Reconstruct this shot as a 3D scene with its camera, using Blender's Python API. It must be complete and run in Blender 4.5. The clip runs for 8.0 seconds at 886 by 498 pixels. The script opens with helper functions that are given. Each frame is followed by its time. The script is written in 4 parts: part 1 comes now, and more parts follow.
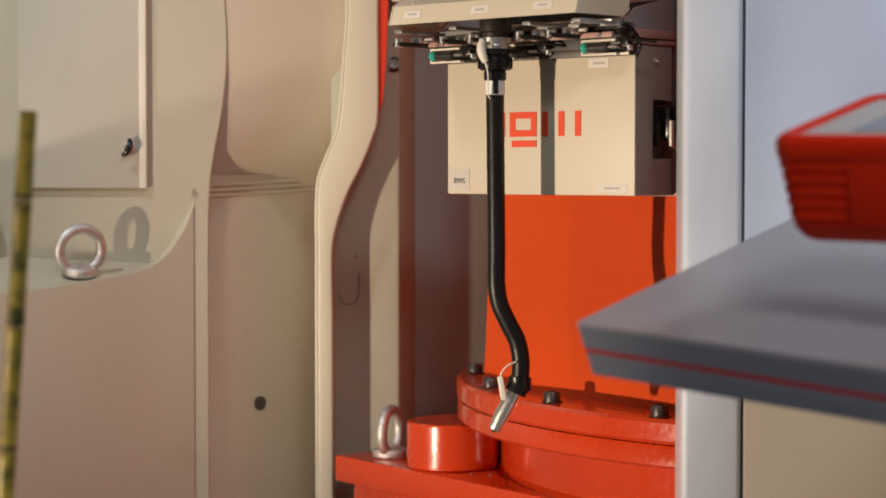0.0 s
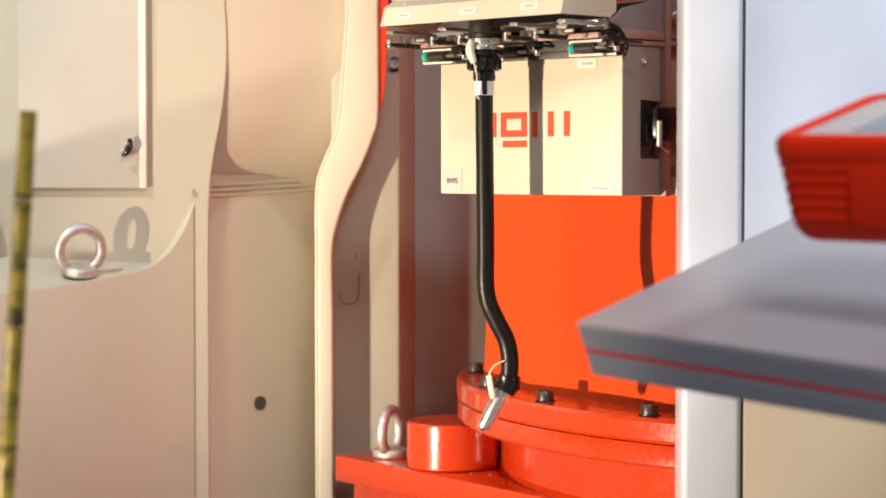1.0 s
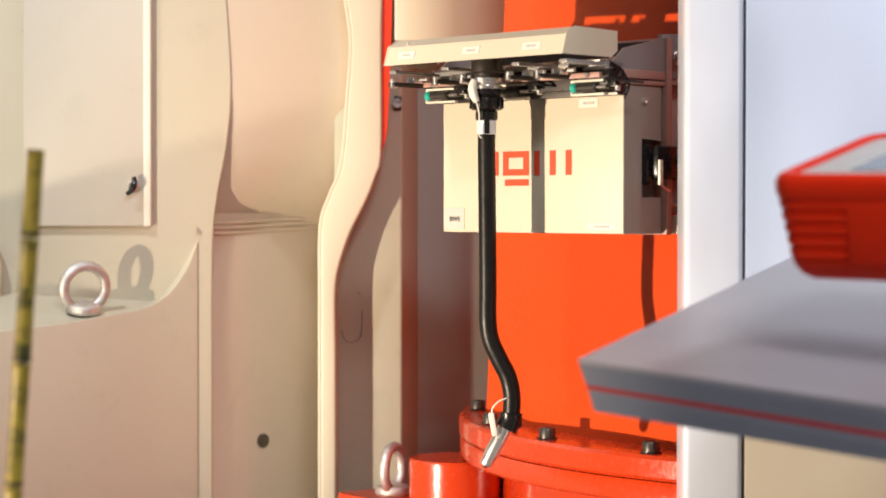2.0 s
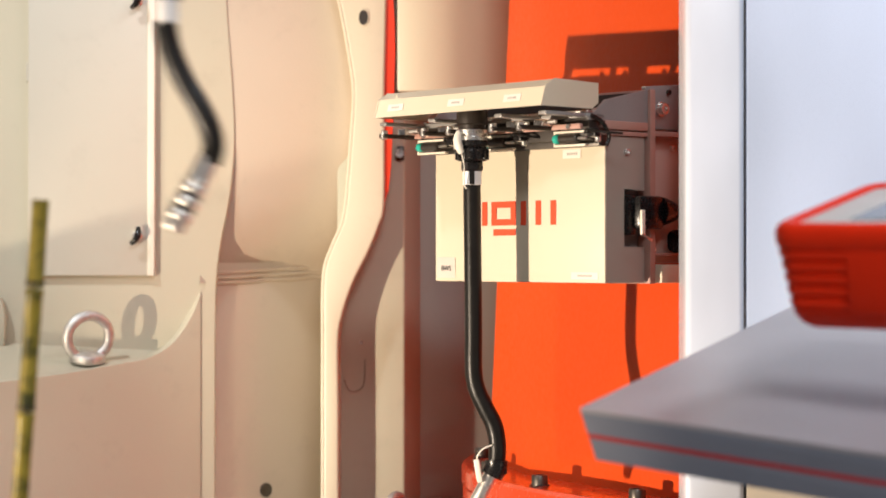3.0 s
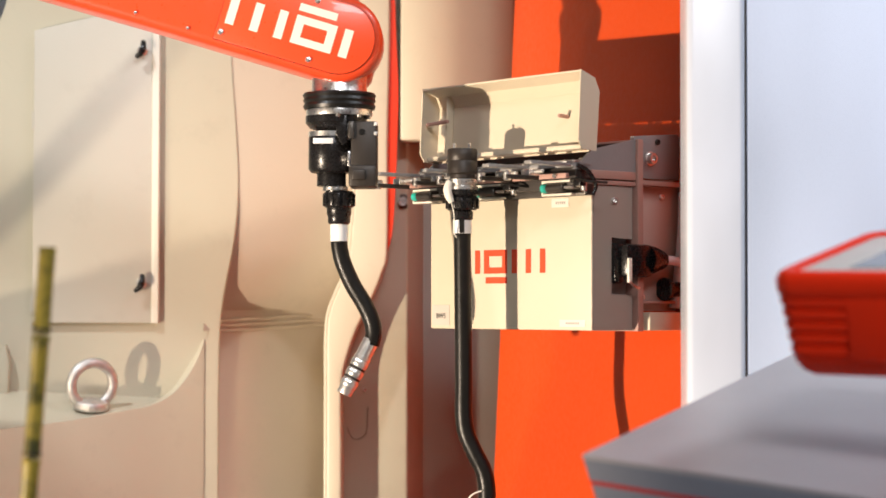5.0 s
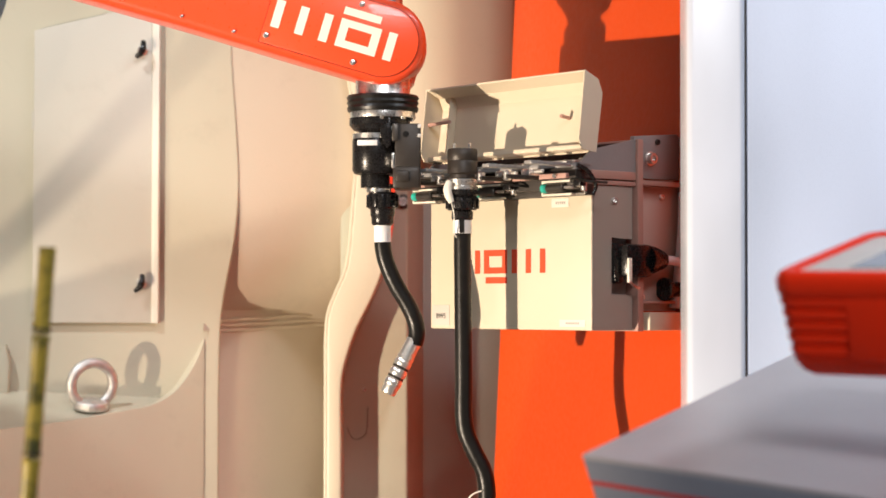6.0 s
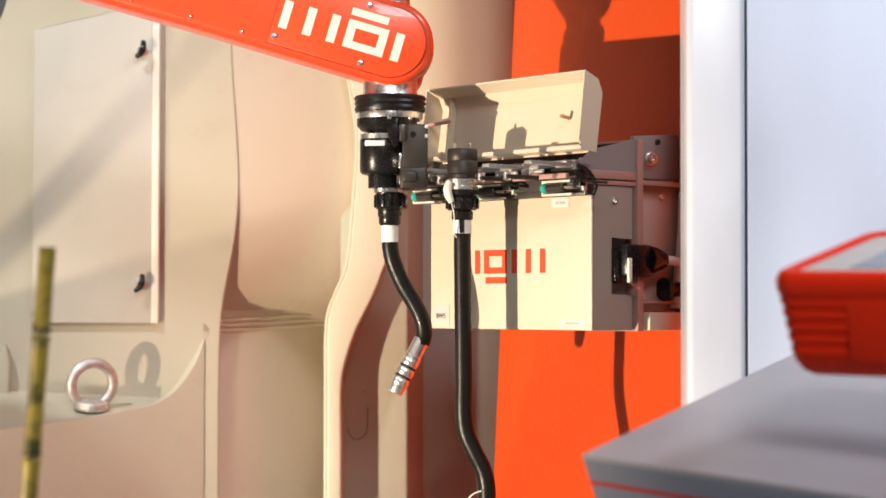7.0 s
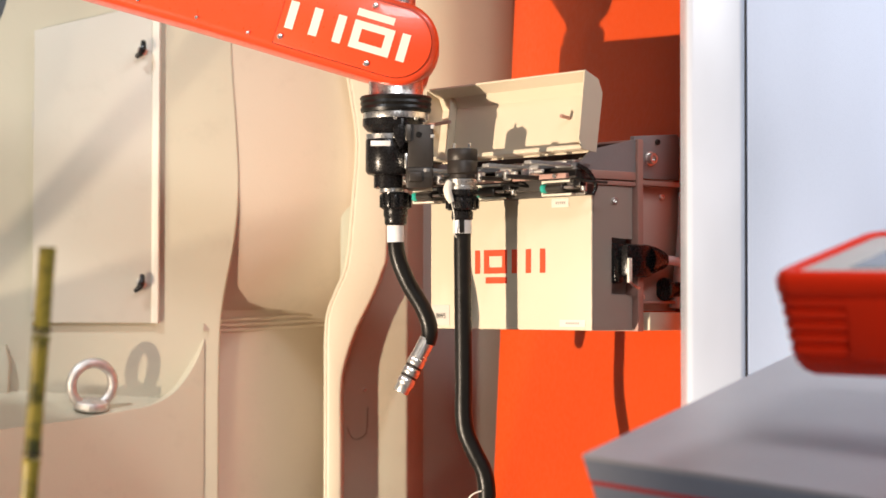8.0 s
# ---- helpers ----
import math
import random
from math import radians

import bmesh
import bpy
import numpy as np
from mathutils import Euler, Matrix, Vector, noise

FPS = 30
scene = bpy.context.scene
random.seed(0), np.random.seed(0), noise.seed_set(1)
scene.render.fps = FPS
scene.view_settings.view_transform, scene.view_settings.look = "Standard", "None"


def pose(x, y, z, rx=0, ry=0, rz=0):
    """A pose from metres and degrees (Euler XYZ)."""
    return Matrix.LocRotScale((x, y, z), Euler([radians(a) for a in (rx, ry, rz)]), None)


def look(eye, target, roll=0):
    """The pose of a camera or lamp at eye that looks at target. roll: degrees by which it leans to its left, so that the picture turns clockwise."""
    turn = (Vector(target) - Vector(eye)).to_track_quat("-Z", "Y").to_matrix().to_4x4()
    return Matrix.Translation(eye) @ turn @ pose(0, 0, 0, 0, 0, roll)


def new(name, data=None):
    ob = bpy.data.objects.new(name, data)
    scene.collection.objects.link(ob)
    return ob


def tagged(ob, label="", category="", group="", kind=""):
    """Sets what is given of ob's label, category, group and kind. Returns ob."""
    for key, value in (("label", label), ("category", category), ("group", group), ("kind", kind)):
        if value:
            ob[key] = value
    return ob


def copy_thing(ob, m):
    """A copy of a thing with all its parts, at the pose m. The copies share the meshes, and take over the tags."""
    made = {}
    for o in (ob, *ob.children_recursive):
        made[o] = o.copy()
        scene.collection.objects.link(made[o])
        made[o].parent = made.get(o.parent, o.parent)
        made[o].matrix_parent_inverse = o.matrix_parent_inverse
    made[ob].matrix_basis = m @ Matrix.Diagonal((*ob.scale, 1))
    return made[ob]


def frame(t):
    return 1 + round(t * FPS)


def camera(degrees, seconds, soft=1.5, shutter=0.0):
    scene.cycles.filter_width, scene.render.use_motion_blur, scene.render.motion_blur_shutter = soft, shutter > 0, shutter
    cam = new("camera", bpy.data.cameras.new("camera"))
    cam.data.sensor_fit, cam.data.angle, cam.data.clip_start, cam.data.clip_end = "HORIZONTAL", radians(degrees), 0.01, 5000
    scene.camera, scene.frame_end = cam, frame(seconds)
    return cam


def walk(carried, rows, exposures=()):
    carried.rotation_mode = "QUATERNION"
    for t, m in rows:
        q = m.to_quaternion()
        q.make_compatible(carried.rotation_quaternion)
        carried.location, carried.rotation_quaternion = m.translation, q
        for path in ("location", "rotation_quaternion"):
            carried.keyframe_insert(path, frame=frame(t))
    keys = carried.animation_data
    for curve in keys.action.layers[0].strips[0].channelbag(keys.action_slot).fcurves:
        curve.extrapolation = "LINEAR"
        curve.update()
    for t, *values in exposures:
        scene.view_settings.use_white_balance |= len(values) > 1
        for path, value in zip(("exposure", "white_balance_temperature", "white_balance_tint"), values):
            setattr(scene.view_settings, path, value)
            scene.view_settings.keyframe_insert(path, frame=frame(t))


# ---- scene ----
cam = camera(24.57, 8.0, 1.6, 0.4)
cam.data.dof.use_dof = True
cam.data.dof.focus_distance, cam.data.dof.aperture_fstop = 2.9, 4.5


def aim(x, y, z, pitch, yaw, roll):
    return pose(x, y, z, 90 + pitch, 0, yaw) @ pose(0, 0, 0, 0, 0, roll)


walk(cam, [
    (0.0, aim(0, 0, 1.3, -2.243, 0, 0)),
    (1.33, aim(0, 0, 1.3, -2.243, 0, 0)),
    (1.5, aim(-0.001, -0.004, 1.3, -2.025, 0.0, 0.03)),
    (3.0, aim(0.0005, -0.028, 1.3, 0.231, 0.154, 0.02)),
    (3.5, aim(-0.0004, -0.035, 1.3, 0.976, 0.187, 0.046)),
    (3.9, aim(-0.0007, -0.042, 1.299, 1.560, 0.213, 0.07)),
    (4.0, aim(-0.0007, -0.0426, 1.299, 1.592, 0.213, 0.076)),
    (8.0, aim(-0.0007, -0.0426, 1.299, 1.592, 0.213, 0.076)),
], [(0.0, -0.85), (0.1, -0.66), (0.2, -0.42), (0.3, -0.18), (0.4, -0.04), (0.5, 0.0), (8.0, 0.0)])

# ---- light ----
world = bpy.data.worlds.new("hall")
scene.world = world
world.use_nodes = True
wb = world.node_tree.nodes["Background"]
wb.inputs[0].default_value = (0.74, 0.84, 1.0, 1)
wb.inputs[1].default_value = 0.37


def lamp(name, kind, m, energy, color, **more):
    data = bpy.data.lights.new(name, kind)
    data.energy, data.color = energy, color
    ob = new(name, data)
    ob.matrix_world = m
    return ob


key = lamp("stand_spotlight", "SPOT", look((-2.50, 0.95, 0.58), (0.16, 2.96, 1.33)), 740, (1.0, 0.81, 0.62))
key.data.spot_size, key.data.spot_blend, key.data.shadow_soft_size = radians(38.5), 0.85, 0.032
side = lamp("floor_spotlight", "SPOT", look((-3.18, 1.61, 0.21), (-0.58, 3.5, 1.38)), 250, (1.0, 0.84, 0.66))
side.data.spot_size, side.data.spot_blend, side.data.shadow_soft_size = radians(27), 0.7, 0.04
top = lamp("hall_spotlight", "SPOT", look((-2.0, 1.6, 4.3), (-0.62, 3.4, 0.85)), 350, (0.92, 0.96, 1.0))
top.data.spot_size, top.data.spot_blend, top.data.shadow_soft_size = radians(33), 0.8, 0.10
# Unseen area fills at ceiling height, added to brighten console and station.
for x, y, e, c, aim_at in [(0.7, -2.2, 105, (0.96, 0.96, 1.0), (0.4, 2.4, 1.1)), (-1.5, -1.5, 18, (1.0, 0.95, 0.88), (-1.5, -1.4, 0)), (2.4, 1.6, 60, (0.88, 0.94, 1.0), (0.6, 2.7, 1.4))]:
    a = lamp("hall_fill", "AREA", look((x, y, 4.3), aim_at), e, c)
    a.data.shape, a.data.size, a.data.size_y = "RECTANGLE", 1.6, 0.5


# ---- materials ----
def material(name, color, rough=0.5, metal=0.0, vary=0.06, scale=6.0, bump=0.0, bump_scale=300.0, dirt=0.0, dirt_color=(0.12, 0.09, 0.06), coat=0.0, spec=0.5, stretch=1.0, detail=6.0, dirt_from=0.56):
    m = bpy.data.materials.new(name)
    m.use_nodes = True
    n, ln = m.node_tree.nodes, m.node_tree.links
    b = n["Principled BSDF"]
    b.inputs["Roughness"].default_value, b.inputs["Metallic"].default_value = rough, metal
    b.inputs["Coat Weight"].default_value = coat
    b.inputs["Specular IOR Level"].default_value = spec
    tc = n.new("ShaderNodeTexCoord")
    big = n.new("ShaderNodeTexNoise")
    big.inputs["Scale"].default_value, big.inputs["Detail"].default_value = scale, detail
    mp = n.new("ShaderNodeMapping")
    mp.inputs["Scale"].default_value = (1, 1, 1 / stretch)
    ln.new(tc.outputs["Object"], mp.inputs["Vector"])
    ln.new(mp.outputs["Vector"], big.inputs["Vector"])
    hsv = n.new("ShaderNodeHueSaturation")
    hsv.inputs["Color"].default_value = (*color, 1)
    rng = n.new("ShaderNodeMapRange")
    rng.inputs["From Min"].default_value, rng.inputs["From Max"].default_value = 0.3, 0.7
    rng.inputs["To Min"].default_value, rng.inputs["To Max"].default_value = 1 - vary, 1 + vary
    ln.new(big.outputs["Fac"], rng.inputs["Value"])
    ln.new(rng.outputs["Result"], hsv.inputs["Value"])
    out = hsv.outputs["Color"]
    if dirt > 0:
        sp = n.new("ShaderNodeTexNoise")
        sp.inputs["Scale"].default_value, sp.inputs["Detail"].default_value, sp.inputs["Roughness"].default_value = scale * 5, 10, 0.7
        ln.new(tc.outputs["Object"], sp.inputs["Vector"])
        r2 = n.new("ShaderNodeMapRange")
        r2.inputs["From Min"].default_value, r2.inputs["From Max"].default_value = dirt_from, dirt_from + 0.19
        r2.inputs["To Min"].default_value, r2.inputs["To Max"].default_value = 0, dirt
        ln.new(sp.outputs["Fac"], r2.inputs["Value"])
        mx = n.new("ShaderNodeMix")
        mx.data_type = "RGBA"
        mx.inputs["B"].default_value = (*dirt_color, 1)
        ln.new(r2.outputs["Result"], mx.inputs["Factor"])
        ln.new(out, mx.inputs["A"])
        out = mx.outputs["Result"]
    ln.new(out, b.inputs["Base Color"])
    rr = n.new("ShaderNodeMapRange")
    rr.inputs["From Min"].default_value, rr.inputs["From Max"].default_value = 0.3, 0.7
    rr.inputs["To Min"].default_value, rr.inputs["To Max"].default_value = max(0.02, rough - 0.06), min(1, rough + 0.06)
    fine = n.new("ShaderNodeTexNoise")
    fine.inputs["Scale"].default_value, fine.inputs["Detail"].default_value = bump_scale, 3
    ln.new(tc.outputs["Object"], fine.inputs["Vector"])
    ln.new(fine.outputs["Fac"], rr.inputs["Value"])
    ln.new(rr.outputs["Result"], b.inputs["Roughness"])
    if bump > 0:
        bp = n.new("ShaderNodeBump")
        bp.inputs["Strength"].default_value, bp.inputs["Distance"].default_value = bump, 0.001
        ln.new(fine.outputs["Fac"], bp.inputs["Height"])
        ln.new(bp.outputs["Normal"], b.inputs["Normal"])
    return m


BEIGE = material("beige_machine_paint", (0.565, 0.515, 0.385), 0.42, vary=0.03, scale=2.5, bump=0.25, bump_scale=220, dirt=0.12)
# Web beige tinted tan to hold warm light bounced off the red robot.
BOUNCE_TAN = material("tan_bounce_tint", (0.55, 0.455, 0.35), 0.45, vary=0.05, scale=2.5, bump=0.25, bump_scale=220, dirt=0.14)
BEIGE_DOOR = material("beige_door_paint", (0.58, 0.54, 0.45), 0.40, vary=0.03, scale=3, bump=0.2, bump_scale=260, dirt=0.08)
REAR_PAINT = material("grey_beige_paint", (0.44, 0.425, 0.32), 0.5, vary=0.04, scale=2.5, bump=0.2, dirt=0.12)
TAUPE = material("taupe_paint", (0.32, 0.385, 0.35), 0.5, vary=0.05, scale=3, bump=0.2, dirt=0.1)
# Housing side colour, darkened to carry the shade on that face.
SIDE_SHADED = material("brown_grey_shaded_coat", (0.335, 0.285, 0.24), 0.5, vary=0.03, scale=5, bump=0.3, bump_scale=700)
# Lighter copy of BROWN, its brightness making up for light missing there.
LIT_BROWN = material("red_brown_primer_lightened", (0.50, 0.36, 0.30), 0.55, vary=0.08, scale=9, bump=0.2)
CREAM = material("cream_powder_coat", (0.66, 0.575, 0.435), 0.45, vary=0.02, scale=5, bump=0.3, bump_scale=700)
RED = material("orange_red_paint", (0.58, 0.045, 0.006), 0.24, vary=0.05, scale=4, bump=0.3, bump_scale=110, dirt=0.05, dirt_color=(0.3, 0.02, 0.01), coat=0.5)
RED_COLUMN = material("orange_red_column_paint", (0.60, 0.062, 0.006), 0.5, vary=0.06, scale=2.2, bump=0.35, bump_scale=120, dirt=0.08, dirt_color=(0.5, 0.035, 0.004), spec=0.25)
ARM_RED = material("orange_red_arm_paint", (0.84, 0.075, 0.02), 0.33, vary=0.04, scale=6, bump=0.15, bump_scale=250, coat=0.2)
LOGO_RED = material("red_print", (0.80, 0.07, 0.02), 0.5, vary=0.02)
LOGO_CREAM = material("cream_print", (0.82, 0.76, 0.62), 0.5, vary=0.02)
STEEL = material("bright_steel", (0.84, 0.82, 0.79), 0.30, 1.0, vary=0.08, scale=40, bump=0.15, bump_scale=400)
CHROME = material("polished_chrome", (0.95, 0.92, 0.87), 0.34, 1.0, vary=0.06, scale=60, bump=0.1, bump_scale=400)
CAST_STEEL = material("zinc_plated_steel", (0.66, 0.64, 0.61), 0.58, 1.0, vary=0.2, scale=45, bump=0.9, bump_scale=170, dirt=0.35)
DARK_STEEL = material("blackened_steel", (0.10, 0.09, 0.08), 0.38, 0.8, vary=0.2, scale=50)
BLACK = material("black_rubber", (0.008, 0.007, 0.006), 0.36, vary=0.15, scale=20, bump=0.2, bump_scale=150, spec=0.3)
BLACK_PLASTIC = material("black_plastic", (0.010, 0.009, 0.009), 0.28, vary=0.1, scale=20, bump=0.1, spec=0.35)
BRONZE = material("dark_anodised_block", (0.032, 0.025, 0.020), 0.45, 0.2, vary=0.1, scale=30, bump=0.2)
DARK_BROWN = material("dark_brown_coating", (0.032, 0.025, 0.02), 0.45, 0.2, vary=0.1, scale=30, bump=0.2)
BROWN = material("red_brown_primer", (0.44, 0.25, 0.20), 0.5, vary=0.08, scale=10, bump=0.2)
GREY_STEEL = material("grey_painted_steel", (0.30, 0.29, 0.28), 0.42, 0.2, vary=0.08, scale=8, bump=0.2, dirt=0.1)
IVORY_LABEL = material("ivory_label", (0.74, 0.69, 0.62), 0.5, vary=0.03, scale=30)
LABEL_GREY = material("pale_grey_label", (0.58, 0.52, 0.45), 0.5, vary=0.03, scale=30)
WHITE_LABEL = material("white_label", (0.80, 0.78, 0.76), 0.5, vary=0.03, scale=30)
INK = material("dark_ink", (0.05, 0.05, 0.05), 0.6)
FAINT_INK = material("grey_ink", (0.36, 0.33, 0.30), 0.6)
TEAL = material("teal_plastic", (0.03, 0.45, 0.36), 0.35)
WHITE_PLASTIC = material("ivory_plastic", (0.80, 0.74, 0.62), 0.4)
# Stretched tone streaks in the next two coats paint in blurred reflections.
WHITE_COAT = material("white_gloss_coat", (0.60, 0.65, 0.75), 0.25, vary=0.11, scale=9, stretch=2.5, detail=2, bump_scale=1500)
PANEL = material("pale_blue_grey_panel", (0.47, 0.565, 0.76), 0.3, vary=0.26, scale=4.0, stretch=2.6, detail=1.5, bump_scale=1500)
LOWER_PANEL = material("warm_grey_panel", (0.52, 0.47, 0.39), 0.4, vary=0.05, scale=3)
TABLE = material("grey_laminate", (0.46, 0.43, 0.45), 0.38, vary=0.07, scale=5, bump=0.25, bump_scale=500)
TABLE_EDGE = material("blue_grey_edge_band", (0.25, 0.27, 0.33), 0.45, vary=0.1, scale=9)
TABLE_STRIPE = material("red_edge_stripe", (0.55, 0.04, 0.045), 0.5)
PENDANT = material("red_pendant_plastic", (0.95, 0.034, 0.006), 0.42, vary=0.04, scale=8, bump=0.2, spec=0.2)
PENDANT_GREY = material("pale_grey_bezel", (0.70, 0.67, 0.63), 0.45, vary=0.06, scale=20)
SCREEN = material("dark_screen", (0.05, 0.07, 0.10), 0.12, vary=0.1)
BAMBOO = material("yellow_green_bamboo", (0.40, 0.30, 0.04), 0.4, vary=0.5, scale=9, stretch=3.0, bump=0.3, bump_scale=80, dirt=0.95, dirt_color=(0.022, 0.030, 0.008), dirt_from=0.44)
FLOOR = material("grey_hall_floor", (0.30, 0.28, 0.26), 0.5, vary=0.1, scale=1.5, dirt=0.2)
HALL = material("white_hall_wall", (0.66, 0.66, 0.66), 0.7, vary=0.04, scale=0.6)
PVC = material("clear_grey_hose", (0.74, 0.72, 0.71), 0.4, vary=0.1, scale=30)
DARK_RED = material("red_signal_paint", (0.75, 0.05, 0.015), 0.4)


# ---- mesh helpers ----
def part(name, bm, mat, parent=None, label="", smooth=True, at=None):
    me = bpy.data.meshes.new(name)
    bmesh.ops.recalc_face_normals(bm, faces=bm.faces)
    bm.to_mesh(me)
    bm.free()
    me.materials.append(mat)
    if smooth:
        me.polygons.foreach_set("use_smooth", [True] * len(me.polygons))
        me.set_sharp_from_angle(angle=radians(38))
    ob = new(name, me)
    if parent is not None:
        ob.parent = parent
    if at is not None:
        ob.matrix_basis = at
    if label:
        ob["label"] = label
    return ob


def bevel(bm, w, seg=2):
    if w > 0:
        es = [e for e in bm.edges if len(e.link_faces) == 2 and e.calc_face_angle(0) > 0.6]
        bmesh.ops.bevel(bm, geom=es, offset=w, segments=seg, affect="EDGES", profile=0.5, clamp_overlap=True)
    return bm


def box(x0, x1, y0, y1, z0, z1, w=0.0, m=None, seg=2):
    bm = bmesh.new()
    bmesh.ops.create_cube(bm, size=1)
    for v in bm.verts:
        v.co = Vector((x0 + (v.co.x + 0.5) * (x1 - x0), y0 + (v.co.y + 0.5) * (y1 - y0), z0 + (v.co.z + 0.5) * (z1 - z0)))
    bevel(bm, w, seg)
    if m is not None:
        bm.transform(m)
    return bm


def prism(pts, depth, axis="y", start=0.0, w=0.0, m=None, seg=2):
    """Extrudes a closed outline: (x, z) along y, or (x, y) along z."""
    bm = bmesh.new()
    if axis == "y":
        vs = [bm.verts.new((a, start, b)) for a, b in pts]
        d = Vector((0, depth, 0))
    else:
        vs = [bm.verts.new((a, b, start)) for a, b in pts]
        d = Vector((0, 0, depth))
    f = bm.faces.new(vs)
    got = bmesh.ops.extrude_face_region(bm, geom=[f])
    bmesh.ops.translate(bm, vec=d, verts=[v for v in got["geom"] if isinstance(v, bmesh.types.BMVert)])
    bmesh.ops.recalc_face_normals(bm, faces=bm.faces)
    bevel(bm, w, seg)
    if m is not None:
        bm.transform(m)
    return bm


def lathe(profile, n=40, m=None):
    """Turns (radius, z) round the z axis."""
    bm = bmesh.new()
    rings = []
    for r, z in profile:
        if r < 1e-6:
            rings.append([bm.verts.new((0, 0, z))])
        else:
            rings.append([bm.verts.new((r * math.cos(2 * math.pi * i / n), r * math.sin(2 * math.pi * i / n), z)) for i in range(n)])
    for a, b in zip(rings, rings[1:]):
        for i in range(n):
            j = (i + 1) % n
            if len(a) == 1 and len(b) == 1:
                continue
            if len(a) == 1:
                bm.faces.new((a[0], b[i], b[j]))
            elif len(b) == 1:
                bm.faces.new((a[i], b[0], a[j]))
            else:
                bm.faces.new((a[i], b[i], b[j], a[j]))
    if m is not None:
        bm.transform(m)
    return bm


def rod(r, z0, z1, c=0.0, n=32, m=None):
    if c <= 0:
        return lathe([(0, z0), (r, z0), (r, z1), (0, z1)], n, m)
    return lathe([(0, z0), (r - c, z0), (r, z0 + c), (r, z1 - c), (r - c, z1), (0, z1)], n, m)


def smooth_line(pts, k=8):
    """A Catmull-Rom curve through the points."""
    p = [Vector(q) for q in pts]
    p = [2 * p[0] - p[1]] + p + [2 * p[-1] - p[-2]]
    out = []
    for i in range(1, len(p) - 2):
        for s in range(k):
            t = s / k
            out.append(0.5 * (2 * p[i] + (p[i + 1] - p[i - 1]) * t + (2 * p[i - 1] - 5 * p[i] + 4 * p[i + 1] - p[i + 2]) * t * t
                              + (3 * p[i] - 3 * p[i + 1] + p[i + 2] - p[i - 1]) * t ** 3))
    out.append(p[-2])
    return out


def tube(pts, r, n=16, m=None, k=8, radii=None):
    line = smooth_line(pts, k)
    bm = bmesh.new()
    rings = []
    up = Vector((0.13, 0.98, 0.1))
    for i, c in enumerate(line):
        t = (line[min(i + 1, len(line) - 1)] - line[max(i - 1, 0)]).normalized()
        a = t.cross(up).normalized()
        b = a.cross(t).normalized()
        rr = r if radii is None else radii(i / (len(line) - 1))
        rings.append([bm.verts.new(c + rr * (math.cos(2 * math.pi * j / n) * a + math.sin(2 * math.pi * j / n) * b)) for j in range(n)])
    for a, b in zip(rings, rings[1:]):
        for i in range(n):
            bm.faces.new((a[i], a[(i + 1) % n], b[(i + 1) % n], b[i]))
    bm.faces.new(rings[0])
    bm.faces.new(rings[-1])
    if m is not None:
        bm.transform(m)
    return bm


def ring(R, r, n=40, k=14, m=None):
    bm = bmesh.new()
    vs = [[bm.verts.new(((R + r * math.cos(b)) * math.cos(a), r * math.sin(b), (R + r * math.cos(b)) * math.sin(a)))
           for b in [2 * math.pi * j / k for j in range(k)]] for a in [2 * math.pi * i / n for i in range(n)]]
    for i in range(n):
        for j in range(k):
            bm.faces.new((vs[i][j], vs[(i + 1) % n][j], vs[(i + 1) % n][(j + 1) % k], vs[i][(j + 1) % k]))
    if m is not None:
        bm.transform(m)
    return bm


def join(*bms):
    out = bmesh.new()
    for b in bms:
        me = bpy.data.meshes.new("joined")
        b.to_mesh(me)
        b.free()
        out.from_mesh(me)
        bpy.data.meshes.remove(me)
    return out


def along(p, q):
    """A pose at p whose z axis points to q."""
    d = Vector(q) - Vector(p)
    return Matrix.Translation(p) @ d.to_track_quat("Z", "Y").to_matrix().to_4x4()


def thing(name, label, category, m=None, group="", kind=""):
    ob = new(name)
    if m is not None:
        ob.matrix_basis = m
    return tagged(ob, label, category, group, kind)


def socket_bolt(name, r, h, parent, m, mat=DARK_STEEL, washer=True):
    """A hexagon socket screw head with a recess."""
    prof = [(0, h * 0.45), (r * 0.55, h * 0.45), (r * 0.55, h), (r * 0.9, h), (r, h * 0.88), (r, 0), (0, 0)]
    b = part(name, lathe(prof, 24, m), mat, parent)
    if washer:
        part("washer", lathe([(r * 0.4, 0.0), (r * 1.25, 0), (r * 1.25, 0.002), (r * 0.4, 0.002)], 24, m), mat, b)
    return b


# ---- hall ----
HX, HY0, HY1, HZ = 7.0, -7.0, 9.0, 4.6
tagged(part("floor", box(-HX, HX, HY0, HY1, -0.2, 0.0), FLOOR, smooth=False), "grey worn exhibition hall floor", "floor", kind="structure")
tagged(part("ceiling", box(-HX, HX, HY0, HY1, HZ, HZ + 0.2), HALL, smooth=False), "plain pale hall ceiling", "ceiling", kind="structure")
for nm, a in (("wall_north", (-HX, HX, HY1, HY1 + 0.2)), ("wall_south", (-HX, HX, HY0 - 0.2, HY0)), ("wall_west", (-HX - 0.2, -HX, HY0, HY1)), ("wall_east", (HX, HX + 0.2, HY0, HY1))):
    tagged(part(nm, box(*a, 0.0, HZ), HALL, smooth=False), "plain pale hall wall", "wall", kind="structure")


